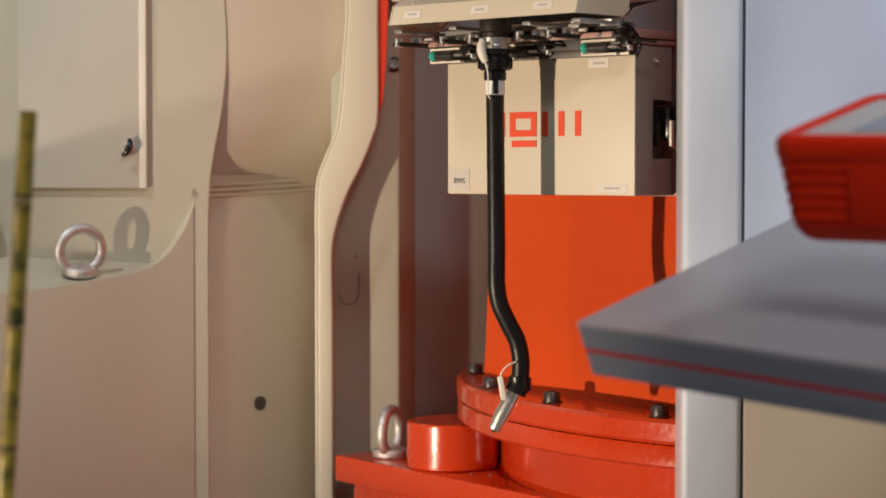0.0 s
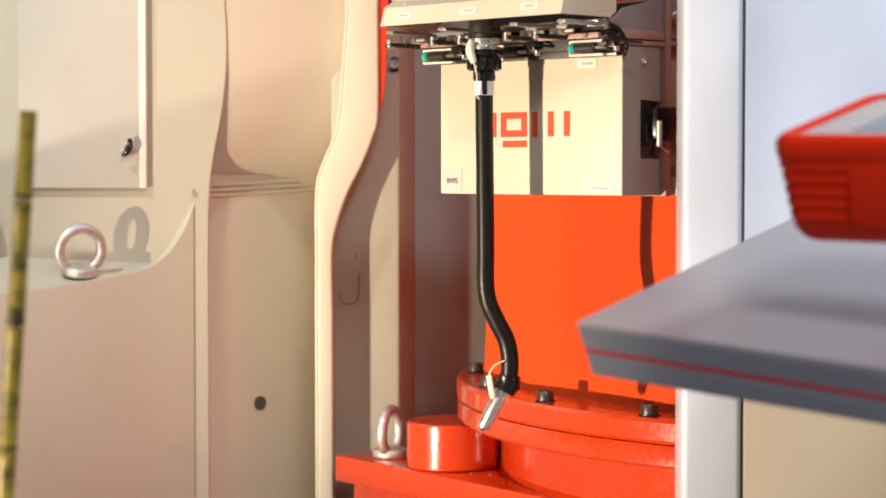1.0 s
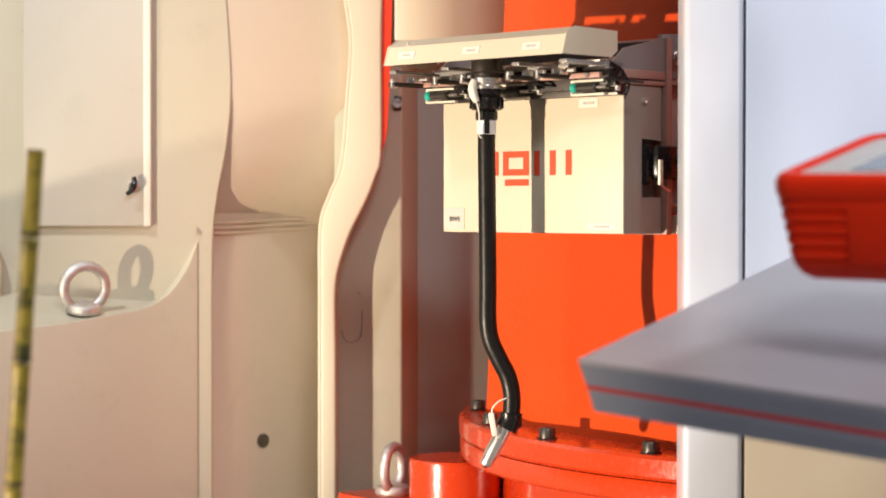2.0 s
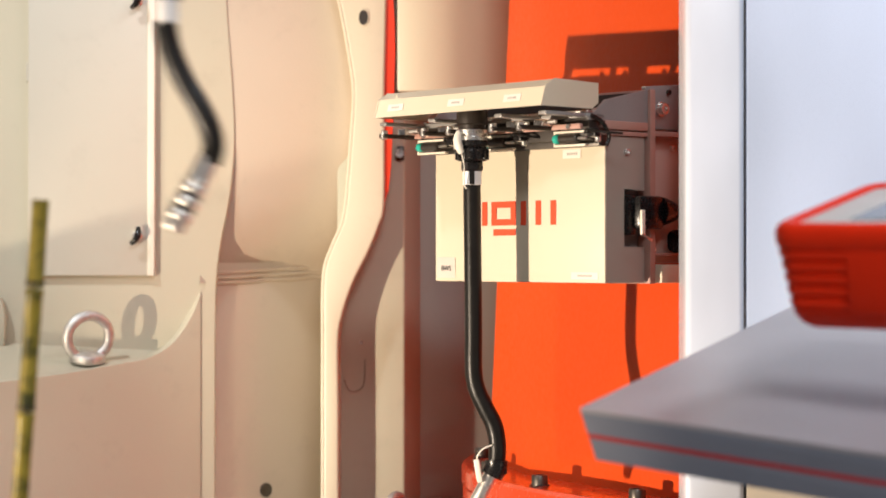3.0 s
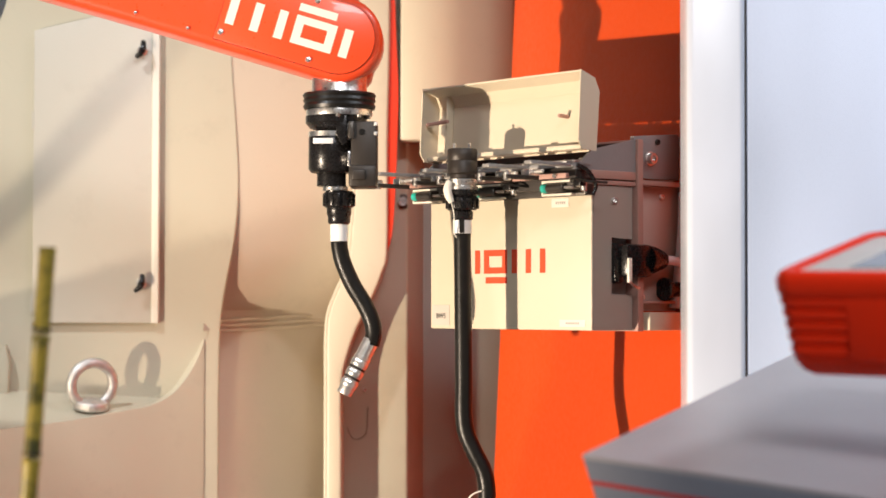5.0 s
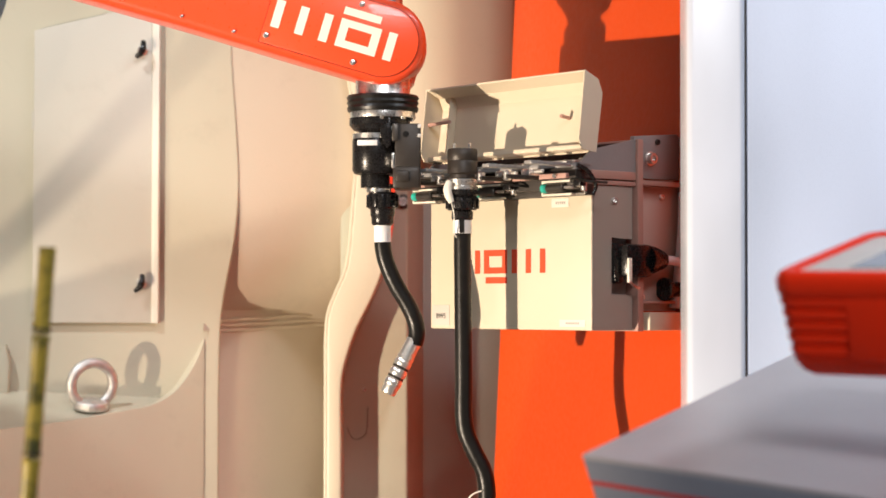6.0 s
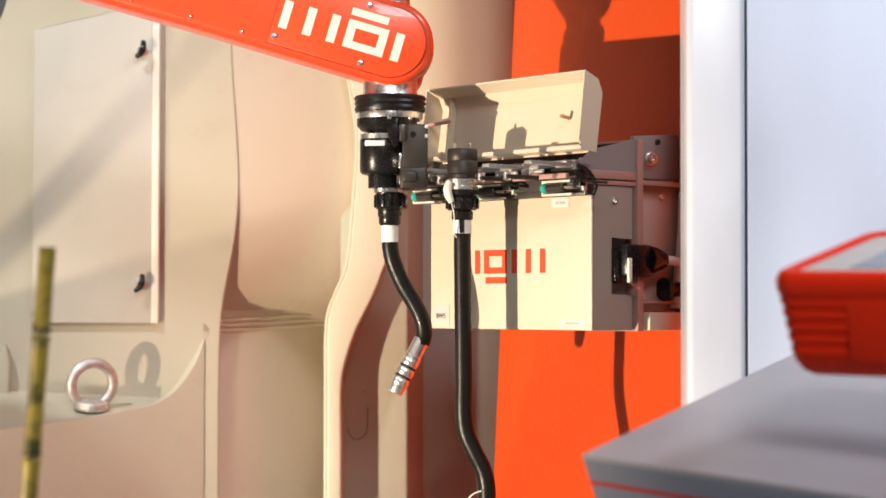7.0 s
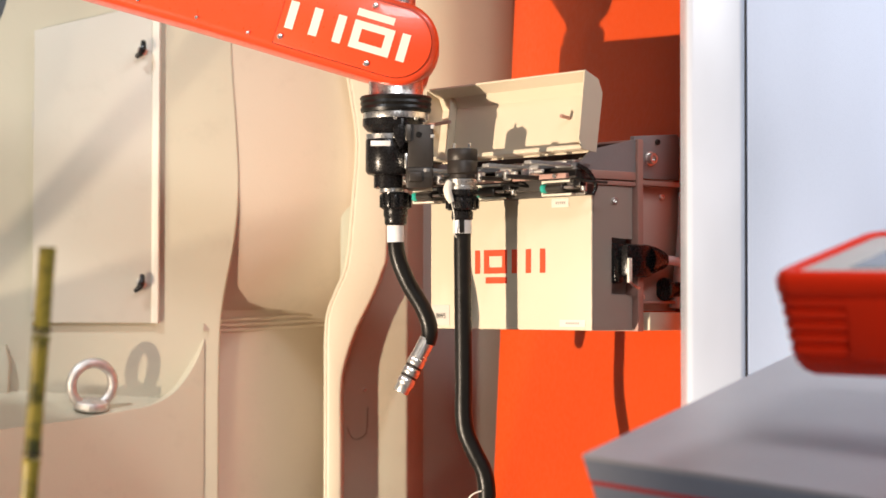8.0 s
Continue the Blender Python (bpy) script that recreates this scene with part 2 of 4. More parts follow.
# ---- beige machine frame ----
def machine_frame():
    t = thing("machine_frame", "beige painted welded steel machine frame with curved ribs", "machine", pose(0, 0, 0))
    # main plate, its edge towards the channel runs in an S
    edge = smooth_line([(-0.37, 2.25), (-0.385, 1.90), (-0.384, 1.75), (-0.374, 1.60), (-0.3705, 1.50), (-0.378, 1.41), (-0.394, 1.325), (-0.402, 1.255), (-0.404, 1.15)], 6)
    outline = [(-1.5, 1.35), (-1.0, 1.55), (-0.88, 1.66), (-0.815, 1.745), (-0.785, 1.81), (-0.765, 1.88), (-0.745, 2.0), (-0.735, 2.25)] + [(p.x, p.y) for p in edge] + [(-0.404, 0.0), (-1.5, 0.0)]
    part("main_plate", prism(outline, 0.014, "y", 3.50, 0.004), BEIGE, t)
    # lower gusset, turned a little, with its sweeping top edge and the sloping ledge behind it
    sweep = smooth_line([(-1.1, 1.02), (-0.5939, 1.0775), (-0.5023, 1.0877), (-0.4170, 1.0941), (-0.3586, 1.0991), (-0.2582, 1.1074), (-0.1646, 1.1192), (-0.1058, 1.1277), (-0.0677, 1.1438), (-0.0402, 1.1672), (-0.0146, 1.2033), (0.0010, 1.2399)], 8)
    low = [(p.x, p.y) for p in sweep] + [(0.001, 0.0), (-1.1, 0.0)]
    TURN = pose(-0.4294, 3.4965, 0, 0, 0, 38)
    part("gusset", prism(low, 0.02, "y", 0.0, 0.003, TURN), BEIGE, t)
    lb = bmesh.new()
    grid = []
    for p in sweep[:65]:
        a = TURN @ Vector((p.x, 0.012, 0))
        k = min(1.0, max(0.0, (a.x + 1.006) / 0.535))
        back = Vector((a.x, 3.50, 1.1619 - 0.0253 * k))
        grid.append([lb.verts.new((a.x, a.y, p.y - 0.0015)), lb.verts.new(back), lb.verts.new((back.x, 3.50, 0.98)), lb.verts.new((a.x, a.y, 0.96))])
    for a, b in zip(grid, grid[1:]):
        for j in range(4):
            lb.faces.new((a[j], b[j], b[(j + 1) % 4], a[(j + 1) % 4]))
    lb.faces.new(grid[0])
    lb.faces.new(grid[-1])
    part("ledge", lb, BEIGE, t)
    # small upright stiffener at the far end
    part("stiffener", prism([(-0.82, 1.10), (-0.768, 1.10), (-0.764, 1.20), (-0.772, 1.232), (-0.784, 1.20), (-0.82, 1.16)], 0.02, "y", 3.478, 0.003), BEIGE, t)
    # channel: lower web, leaning upper web, weld seam between them
    WEB = pose(-0.4075, 3.506, 0, 0, 0, 45)
    part("lower_web", prism([(0.0, 0.0), (0.31, 0.0), (0.31, 1.2836), (0.0, 1.2705)], 0.012, "y", 0.0, 0.002, WEB), BOUNCE_TAN, t)
    ub = bmesh.new()
    rows = []
    for z, ya, yb in ((1.255, 3.490, 3.795), (1.29, 3.516, 3.750), (1.33, 3.516, 3.670), (1.40, 3.506, 3.590), (1.50, 3.5025, 3.555), (1.65, 3.5025, 3.548), (1.85, 3.5025, 3.548), (2.25, 3.5025, 3.548)):
        rows.append([ub.verts.new((-0.43 + 0.305 * k / 6, ya + (yb - ya) * (k / 6) ** (1.0 if z < 1.3 else 1.5 if z < 1.45 else 2.2) + d, z)) for d in (0, 0.015) for k in range(7)])
    for a, b in zip(rows, rows[1:]):
        for k in range(6):
            ub.faces.new((a[k], a[k + 1], b[k + 1], b[k]))
            ub.faces.new((a[7 + k], b[7 + k], b[8 + k], a[8 + k]))
    part("upper_web", ub, BOUNCE_TAN, t)
    for i, z in enumerate((1.2725, 1.2635, 1.2545)):
        part("weld_bead", tube([(0.0 + 0.039 * j, -0.001 + 0.0012 * math.sin(j * 2.1 + i), z + 0.0110 * j / 7 + 0.0004 * math.sin(j * 3.7 + 2 * i)) for j in range(8)], 0.0036, 8, WEB), BOUNCE_TAN, t)
    # drilled hole in the lower web, a dark disc in place of its shade
    part("hole_shade_disc", lathe([(0.0, 0.001), (0.0085, 0.001), (0.0125, 0.0), (0.0125, 0.004), (0, 0.004)], 28, WEB @ along((0.1171, 0.0005, 0.8863), (0.1171, -1, 0.8863))), DARK_STEEL, t, "dark disc standing in for a drilled hole")
    # right rib with an S-shaped front strip
    inner = smooth_line([(-0.220, 2.25), (-0.206, 1.85), (-0.185, 1.73), (-0.173, 1.665), (-0.1625, 1.585), (-0.168, 1.49), (-0.1785, 1.375), (-0.197, 1.325), (-0.2115, 1.286), (-0.2155, 1.24), (-0.2155, 1.15)], 6)
    outer = smooth_line([(-0.108, 2.25), (-0.106, 1.85), (-0.107, 1.72), (-0.1095, 1.585), (-0.1095, 1.40), (-0.119, 1.355), (-0.137, 1.31), (-0.164, 1.255), (-0.182, 1.20), (-0.1885, 1.155), (-0.188, 1.05)], 6)
    out = [(p.x, p.y) for p in inner] + [(-0.2155, 0.0), (-0.188, 0.0)] + [(p.x, p.y) for p in reversed(outer)]
    part("rib", prism(out, 0.27, "y", 3.475, 0.005, seg=3), BEIGE, t)
    # Rib hole: a dark disc stands in for the shade inside it.
    HOLE = along((-0.146, 3.4745, 1.713), (-0.146, -1, 1.713)) @ Matrix.Diagonal((0.72, 1.15, 1, 1))
    part("slot_shade_disc", lathe([(0, 0.0008), (0.0120, 0.0008), (0.0125, 0), (0, 0)], 32, HOLE), BRONZE, t, "dark disc standing in for a hole in the rib")
    part("hole_lip", lathe([(0.0112, 0.0), (0.0112, 0.0016), (0.0128, 0.0016), (0.0134, 0.0)], 32, HOLE), BEIGE, t)
    # Bead added along the rib's inner edge to catch a highlight.
    part("highlight_bead", tube([(p.x - 0.0005, 3.4790 + 0.0004 * math.sin(9 * i), p.y) for i, p in enumerate(inner)] + [(-0.216, 3.479, 0.6), (-0.216, 3.479, 0.0)], 0.0034, 10, k=2), BEIGE, t)
    return t


machine_frame()


def frame_door():
    t = thing("cabinet_door", "flat beige hinged service door with black quarter-turn locks", "door", pose(0, 0, 0))
    part("panel", prism([(-0.727, 1.268), (-0.5205, 1.268), (-0.5205, 1.8252), (-0.727, 1.777)], 0.009, "y", 3.489, 0.0015), BEIGE_DOOR, t)
    # Folded door edge in ivory, painting in the light that falls on it.
    part("lit_door_edge", prism([(-0.5202, 3.4875), (-0.5085, 3.4875), (-0.5075, 3.4885), (-0.5075, 3.4995), (-0.5202, 3.4995)], 0.556, "z", 1.268, 0.0008), WHITE_PLASTIC, t, "folded door edge, its light painted in ivory")
    for z in (1.336, 1.742 - 0.0):
        k = part("lock", lathe([(0, 0.0), (0.009, 0), (0.009, 0.006), (0.007, 0.008), (0, 0.008)], 20, along((-0.5375, 3.489, z), (-0.5375, 3.4, z))), STEEL, t, "steel lock barrel")
        wing = tube([(-0.5345, 3.477, z + 0.015), (-0.534, 3.472, z + 0.004), (-0.538, 3.471, z - 0.006), (-0.5465, 3.473, z - 0.013)], 0.005, 10, radii=lambda s: 0.0062 - 0.0022 * abs(2 * s - 0.9))
        part("wing_handle", wing, BLACK_PLASTIC, k, "black wing handle")
    for z in (1.30, 1.62):
        part("hinge", rod(0.0025, z - 0.016, z + 0.016, 0.001, 12, pose(-0.7285, 3.4925, 0)), BEIGE_DOOR, t)
    return t


frame_door()


def eye_bolt(m):
    t = thing("eye_bolt", "bright zinc-plated lifting eye bolt screwed into painted steel", "eye bolt", m, "lifting eye bolts")
    part("collar", lathe([(0, 0), (0.0285, 0), (0.030, 0.002), (0.030, 0.012), (0.0285, 0.0145), (0.021, 0.017), (0.012, 0.020), (0, 0.020)], 36), CAST_STEEL, t)
    part("eye", ring(0.0370, 0.0090, 48, 16, pose(0, 0, 0.0430)), CAST_STEEL, t)
    return t


e1 = eye_bolt(pose(-0.611, 3.413, 1.1220, 9, 0, 30))
copy_thing(e1, pose(-0.088, 3.40, 0.817, 0, 0, 68))


# ---- rear column and panels behind the robot ----
def rear_column():
    t = thing("rear_column", "beige painted machine column behind the robot", "machine column", pose(0, 0, 0))
    part("front_face", prism([(-0.195, 3.545), (-0.077, 3.545), (-0.050, 3.60), (-0.050, 3.95), (-0.195, 3.95)], 2.6, "z", 0.0, 0.004), REAR_PAINT, t)
    part("rear_plate", prism([(-0.052, 3.610), (0.215, 3.800), (0.215, 3.84), (-0.052, 3.65)], 2.6, "z", 0.0, 0.003), TAUPE, t, "dull taupe rear plate")
    part("header_plate", prism([(-0.088, 3.48), (-0.031, 3.48), (0.0174, 3.503), (0.112, 3.578), (0.112, 3.875), (-0.048, 3.875), (-0.048, 3.54), (-0.088, 3.54)], 1.0, "z", 1.586, 0.004), BEIGE, t)
    strip = smooth_line([(-0.106, 2.1), (-0.098, 1.80), (-0.093, 1.681), (-0.0945, 1.593), (-0.0978, 1.505), (-0.1046, 1.417), (-0.125, 1.36)], 5)
    part("red_panel", prism([(p.x * 0.988, p.y) for p in strip] + [(-0.125, 1.36), (-0.125, 2.1)], 0.012, "y", 3.482, 0.001), DARK_RED, t, "orange-red painted strip")
    # Thin dark line standing in for a faint arc-shaped shadow.
    part("arc_shade_line", tube([(-0.182, 3.541, 1.085), (-0.175, 3.539, 1.068), (-0.161, 3.539, 1.065), (-0.148, 3.541, 1.078), (-0.146, 3.543, 1.12)], 0.0006, 6), DARK_STEEL, t, "thin dark line for an arc-shaped shadow")
    part("small_screw", rod(0.003, 0, 0.004, 0.001, 10, along((-0.1525, 3.545, 1.150), (-0.1525, 3.0, 1.150))), STEEL, t)
    # Flat dark block in place of the shade inside a bolt notch.
    part("pocket_shade", box(-0.0900, -0.0772, 3.542, 3.5475, 1.470, 1.495, 0.001), BRONZE, t)
    socket_bolt("screw", 0.008, 0.012, t, along((-0.085, 3.541, 1.482), (-0.085, 3.0, 1.482)), STEEL, False)
    return t


rear_column()
tagged(part("wall_partition", box(0.16, 2.6, 4.6, 4.68, 0.0, 2.9), TAUPE, smooth=False), "dull taupe partition behind the robot", "wall", kind="structure")

# ---- robot base, turning column ----
AXIS = (0.775, 3.30)


def robot_base():
    t = thing("robot_pedestal", "glossy orange-red cast robot pedestal on a square plinth", "pedestal", pose(AXIS[0], AXIS[1], 0))
    turn = pose(-0.075, 0, 0, 0, 0, -53.5)
    part("plinth_plate", box(-0.632, 0.632, -0.632, 0.632, 0.772, 0.817, 0.005, turn), RED, t)
    part("plinth_body", box(-0.612, 0.612, -0.612, 0.612, 0.0, 0.772, 0.012, turn), RED, t)
    part("drum", lathe([(0, 0.817), (0.690, 0.817), (0.682, 0.825), (0.682, 0.897), (0, 0.897)], 128), RED, t)
    part("fixed_flange", lathe([(0, 0.897), (0.747, 0.897), (0.751, 0.901), (0.751, 0.9245), (0.748, 0.9285), (0, 0.9285)], 128), RED, t)
    part("boss", lathe([(0, 0.817), (0.073, 0.817), (0.076, 0.820), (0.076, 0.889), (0.073, 0.892), (0, 0.892)], 48, pose(-0.758, 0.0, 0)), RED, t)
    for x, y in ((-0.730, -0.092), (-0.700, -0.105)):
        part("dowel", rod(0.003, 0.816, 0.820, 0.001, 12, pose(x, y, 0)), STEEL, t)
    return t


robot_base()


def robot_column():
    t = thing("robot_column", "orange-red turning robot column with a bolted round flange", "robot column", pose(AXIS[0], AXIS[1], 0))
    part("turning_flange", lathe([(0, 0.930), (0.748, 0.930), (0.753, 0.935), (0.753, 0.959), (0.748, 0.964), (0, 0.964)], 128), RED, t)
    plan = [(-0.633, 0.0), (-0.563, -0.223), (-0.302, -0.592), (0.05, -0.60), (0.40, -0.30), (0.45, 0.2), (0.1, 0.5), (-0.4, 0.4)]
    bm = bmesh.new()
    rows = []
    for z, k in ((0.964, 1.0), (2.3, 0.908)):
        rows.append([bm.verts.new((x * k - 0.075, y * k, z)) for x, y in plan])
    for i in range(len(plan)):
        j = (i + 1) % len(plan)
        bm.faces.new((rows[0][i], rows[0][j], rows[1][j], rows[1][i]))
    bm.faces.new(rows[0][::-1])
    bm.faces.new(rows[1])
    part("column_body", bevel(bm, 0.012, 3), RED_COLUMN, t)
    for i in range(21):
        a = radians(177 + 360 / 21 * i)
        x, y = 0.723 * math.cos(a), 0.723 * math.sin(a)
        socket_bolt("flange_bolt", 0.012, 0.016, t, pose(x, y, 0.964))
    return t


turning_column = robot_column()

# ---- tool station bolted to the column; u runs along its front, b into it, w up ----
CORNER = Vector((0.249 - AXIS[0], 2.647 - AXIS[1], 1.266))
ST = Matrix(((0.7166, 0.6959, 0, CORNER.x), (-0.6959, 0.7166, 0, CORNER.y), (0, 0, 1, CORNER.z), (0, 0, 0, 1)))


def logo(parent, mat, h, m, deep=0.0006):
    """The maker's mark as plain shapes: a bar, an open square over a bar, and three bars. h: height of its small forms; its lower line is at z = 0."""
    w = 0.262 * h
    wide = 1.16

    def slab(x0, x1, z0, z1):
        return box(x0 * wide, x1 * wide, -deep, 0.0, z0, z1)
    part("mark_bar", slab(0, w, 0, h), mat, parent, at=m)
    x = 1.9 * w
    part("mark_square", join(slab(x, x + w, 0.0, h), slab(x + w, x + h * 1.0, h - w, h), slab(x + w, x + h * 1.0, 0, w),
                           slab(x + h * 1.0, x + h * 1.0 + w, 0, h)), mat, parent, at=m)
    part("mark_bar", slab(x + 0.1 * h, x + h * 1.0 + w, -0.42 * h, -0.42 * h + w), mat, parent, at=m)
    x = x + h * 1.0 + 2.0 * w
    for k in range(3):
        part("mark_bar", slab(x + 0.75 * h * k, x + 0.75 * h * k + w, 0, h), mat, parent, at=m)


def writing(text, size, mat, parent, m):
    c = bpy.data.curves.new("lettering", "FONT")
    c.body, c.size, c.extrude = text, size, 0.0001
    tmp = bpy.data.objects.new("lettering", c)
    scene.collection.objects.link(tmp)
    me = bpy.data.meshes.new_from_object(tmp.evaluated_get(bpy.context.evaluated_depsgraph_get()))
    bpy.data.objects.remove(tmp)
    me.materials.clear()
    me.materials.append(mat)
    ob = new("lettering", me)
    ob.parent, ob.matrix_basis = parent, m
    return ob


def sticker(parent, u0, u1, w0, w1, b, m=None, bars=True, mat=IVORY_LABEL):
    base = ST if m is None else m
    s = part("label_sticker", box(u0, u1, b - 0.0006, b, w0, w1, 0, base), mat, parent, "pale printed label")
    if bars:
        hh, x = w1 - w0, u0 + (u1 - u0) * 0.25
        while x < u1 - (u1 - u0) * 0.25:
            part("print_bar", box(x, x + hh * 0.22, b - 0.0008, b - 0.0006, w0 + hh * 0.36, w0 + hh * 0.64, 0, base), FAINT_INK, s)
            x += hh * 0.34
    return s


def tool_station():
    t = thing("tool_station", "cream sheet-metal torch station with clamps, bolted to a robot column", "tool rack", pose(AXIS[0], AXIS[1], 0))
    # housing with a notch in its side for the plug
    part("housing_front", box(-0.338, 0.0, 0.0, 0.003, 0.0, 0.183, 0.0008, ST), CREAM, t)
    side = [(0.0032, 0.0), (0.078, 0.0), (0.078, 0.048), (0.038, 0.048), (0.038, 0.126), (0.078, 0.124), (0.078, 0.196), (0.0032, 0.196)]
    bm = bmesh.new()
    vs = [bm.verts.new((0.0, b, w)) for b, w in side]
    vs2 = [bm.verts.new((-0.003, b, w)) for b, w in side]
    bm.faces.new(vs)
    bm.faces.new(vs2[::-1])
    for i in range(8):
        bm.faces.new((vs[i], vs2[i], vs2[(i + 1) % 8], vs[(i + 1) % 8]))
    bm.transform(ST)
    part("housing_side", bm, SIDE_SHADED, t, "taupe side wall with a notch, darkened for shade", smooth=False)
    part("housing_core", box(-0.336, -0.016, 0.004, 0.082, 0.001, 0.182, 0, ST), GREY_STEEL, t)
    part("housing_floor", box(-0.336, -0.001, 0.003, 0.082, -0.0005, 0.0015, 0, ST), CREAM, t)
    logo(t, LOGO_RED, 0.0335, ST @ pose(-0.238, -0.0006, 0.0785))
    s = sticker(t, -0.334, -0.295, 0.004, 0.034, -0.0002, bars=False, mat=LABEL_GREY)
    writing("BWS", 0.0105, INK, s, ST @ pose(-0.3245, -0.0016, 0.0145, 90, 0, 0))
    sticker(t, -0.062, -0.012, 0.004, 0.014, -0.0002)
    sticker(t, -0.078, -0.044, 0.168, 0.180, -0.0002)
    # screws on the side
    for b, w in ((0.042, 0.176),):
        socket_bolt("screw", 0.0045, 0.004, t, ST @ along((0.0, b, w), (1, b, w)), STEEL, False)
    # frame behind the housing
    part("upright_bar", box(-0.33, 0.006, 0.083, 0.094, -0.002, 0.262, 0.001, ST), BROWN, t, "red-brown primed upright plate")
    part("cross_bar", box(-0.33, 0.003, -0.002, 0.083, 0.205, 0.2165, 0.001, ST), BROWN, t)
    part("hinge_beam", box(-0.33, 0.003, -0.002, 0.083, 0.197, 0.203, 0.001, ST), BROWN, t)
    cheek = [(-0.035, 0.216), (0.0, 0.244), (0.083, 0.262), (0.083, 0.216)]
    for u in (-0.002, -0.33):
        part("cheek_plate", prism(cheek, 0.004, "y", 0.0, 0, ST @ pose(u, 0, 0) @ Matrix(((0, 1, 0, 0), (1, 0, 0, 0), (0, 0, 1, 0), (0, 0, 0, 1)))), GREY_STEEL, t)
    part("side_panel", box(-0.016, -0.010, 0.094, 0.30, 0.026, 0.205, 0.001, ST), LIT_BROWN, t, "red-brown side panel")
    part("panel_rail", box(-0.012, 0.004, 0.094, 0.30, 0.199, 0.206, 0.001, ST), BROWN, t)
    for b, w in ((0.145, 0.185), (0.105, 0.045)):
        socket_bolt("panel_screw", 0.004, 0.004, t, ST @ along((-0.010, b, w), (1, b, w)), STEEL, False)
    part("mounting_beam", box(-0.30, -0.02, 0.094, 0.31, 0.03, 0.21, 0.003, ST), BROWN, t, "red-brown mounting beam into the column")
    gus = [(0.094, 0.21), (0.094, 0.268), (0.18, 0.275), (0.235, 0.235), (0.235, 0.21)]
    part("gusset_plate", prism(gus, 0.008, "y", -0.02, 0.001, ST @ Matrix(((0, 1, 0, 0), (1, 0, 0, 0), (0, 0, 1, 0), (0, 0, 0, 1)))), GREY_STEEL, t)
    socket_bolt("gusset_bolt", 0.008, 0.009, t, ST @ along((-0.012, 0.125, 0.238), (1, 0.125, 0.238)), STEEL)
    socket_bolt("gusset_bolt", 0.004, 0.003, t, ST @ along((-0.012, 0.14, 0.262), (1, 0.14, 0.262)), DARK_STEEL, False)
    part("lower_tray", box(-0.02, 0.012, 0.10, 0.20, -0.001, 0.024, 0.002, ST), CREAM, t)
    # plug in the notch, with its lead
    plug = part("plug", join(box(-0.012, 0.006, 0.0385, 0.056, 0.064, 0.118, 0.003, ST), box(-0.01, 0.018, 0.050, 0.100, 0.072, 0.117, 0.006, ST), box(-0.004, 0.0195, 0.064, 0.088, 0.083, 0.108, 0.004, ST), lathe([(0, 0), (0.0205, 0), (0.019, 0.012), (0.0135, 0.030), (0.012, 0.034), (0, 0.034)], 24, ST @ along((0.006, 0.098, 0.0965), (0.006, 1, 0.0925)))), BLACK_PLASTIC, t, "black rectangular plug")
    part("latch", box(0.017, 0.0215, 0.050, 0.057, 0.064, 0.098, 0.0015, ST), WHITE_PLASTIC, plug, "ivory spring latch")
    part("latch_hook", tube([(0.020, 0.052, 0.066), (0.0205, 0.062, 0.060), (0.0195, 0.072, 0.057)], 0.0018, 8, ST), STEEL, plug)
    part("lead", tube([(0.008, 0.125, 0.0965), (0.014, 0.15, 0.0950), (0.020, 0.175, 0.087), (0.022, 0.20, 0.074), (0.02, 0.23, 0.05)], 0.0065, 12, ST), PVC, t, "clear grey lead")
    part("hose", tube([(0.004, 0.178, 0.192), (0.006, 0.174, 0.14), (0.004, 0.170, 0.09), (-0.004, 0.168, 0.03)], 0.0085, 14, ST), PVC, t, "woven grey hose")
    gland = part("hose_gland", lathe([(0, 0), (0.016, 0), (0.016, 0.005), (0.0105, 0.006), (0.0105, 0.034), (0.0085, 0.038), (0, 0.038)], 24, ST @ along((0.004, 0.136, 0.056), (0.004, 1, 0.062))), BLACK_PLASTIC, t)
    part("gland_cable", tube([(0.004, 0.172, 0.0565), (0.006, 0.188, 0.060), (0.012, 0.21, 0.072)], 0.0062, 12, ST), WHITE_PLASTIC, gland, "pale cable")
    for b, w in ((0.104, 0.185), (0.104, 0.052), (0.148, 0.052)):
        part("panel_rivet", rod(0.0022, 0, 0.0016, 0.0006, 10, ST @ along((-0.010, b, w), (1, b, w))), DARK_STEEL, t)
    part("panel_ledge", box(-0.012, 0.002, 0.094, 0.20, 0.036, 0.040, 0.001, ST), BROWN, t)
    # deck with forks, runners, clamps and air cylinders
    part("deck", box(-0.335, 0.002, -0.038, -0.002, 0.219, 0.225, 0.001, ST), GREY_STEEL, t)
    part("deck_underframe", box(-0.330, 0.0, -0.030, -0.012, 0.190, 0.2185, 0.001, ST), BRONZE, t)
    for u in (-0.325, -0.222, -0.090, -0.006):
        a = part("fork_arm", box(u - 0.007, u + 0.007, -0.112, -0.02, 0.2195, 0.2245, 0.0012, ST), GREY_STEEL, t)
        part("fork_screw", rod(0.0035, 0, 0.004, 0.001, 12, ST @ pose(u, -0.030, 0.2245)), STEEL, a)
    for u0 in (-0.290, -0.152, -0.013):
        for d in (-0.046, 0.040):
            if u0 + d > 0.0:
                continue
            a = part("clamp_arm", box(u0 + d - 0.006, u0 + d + 0.006, -0.105, -0.014, 0.203, 0.209, 0.0012, ST), BRONZE, t)
            part("clamp_roller", rod(0.0055, 0, 0.013, 0.0015, 16, ST @ pose(u0 + d, -0.100, 0.201)), STEEL, a)
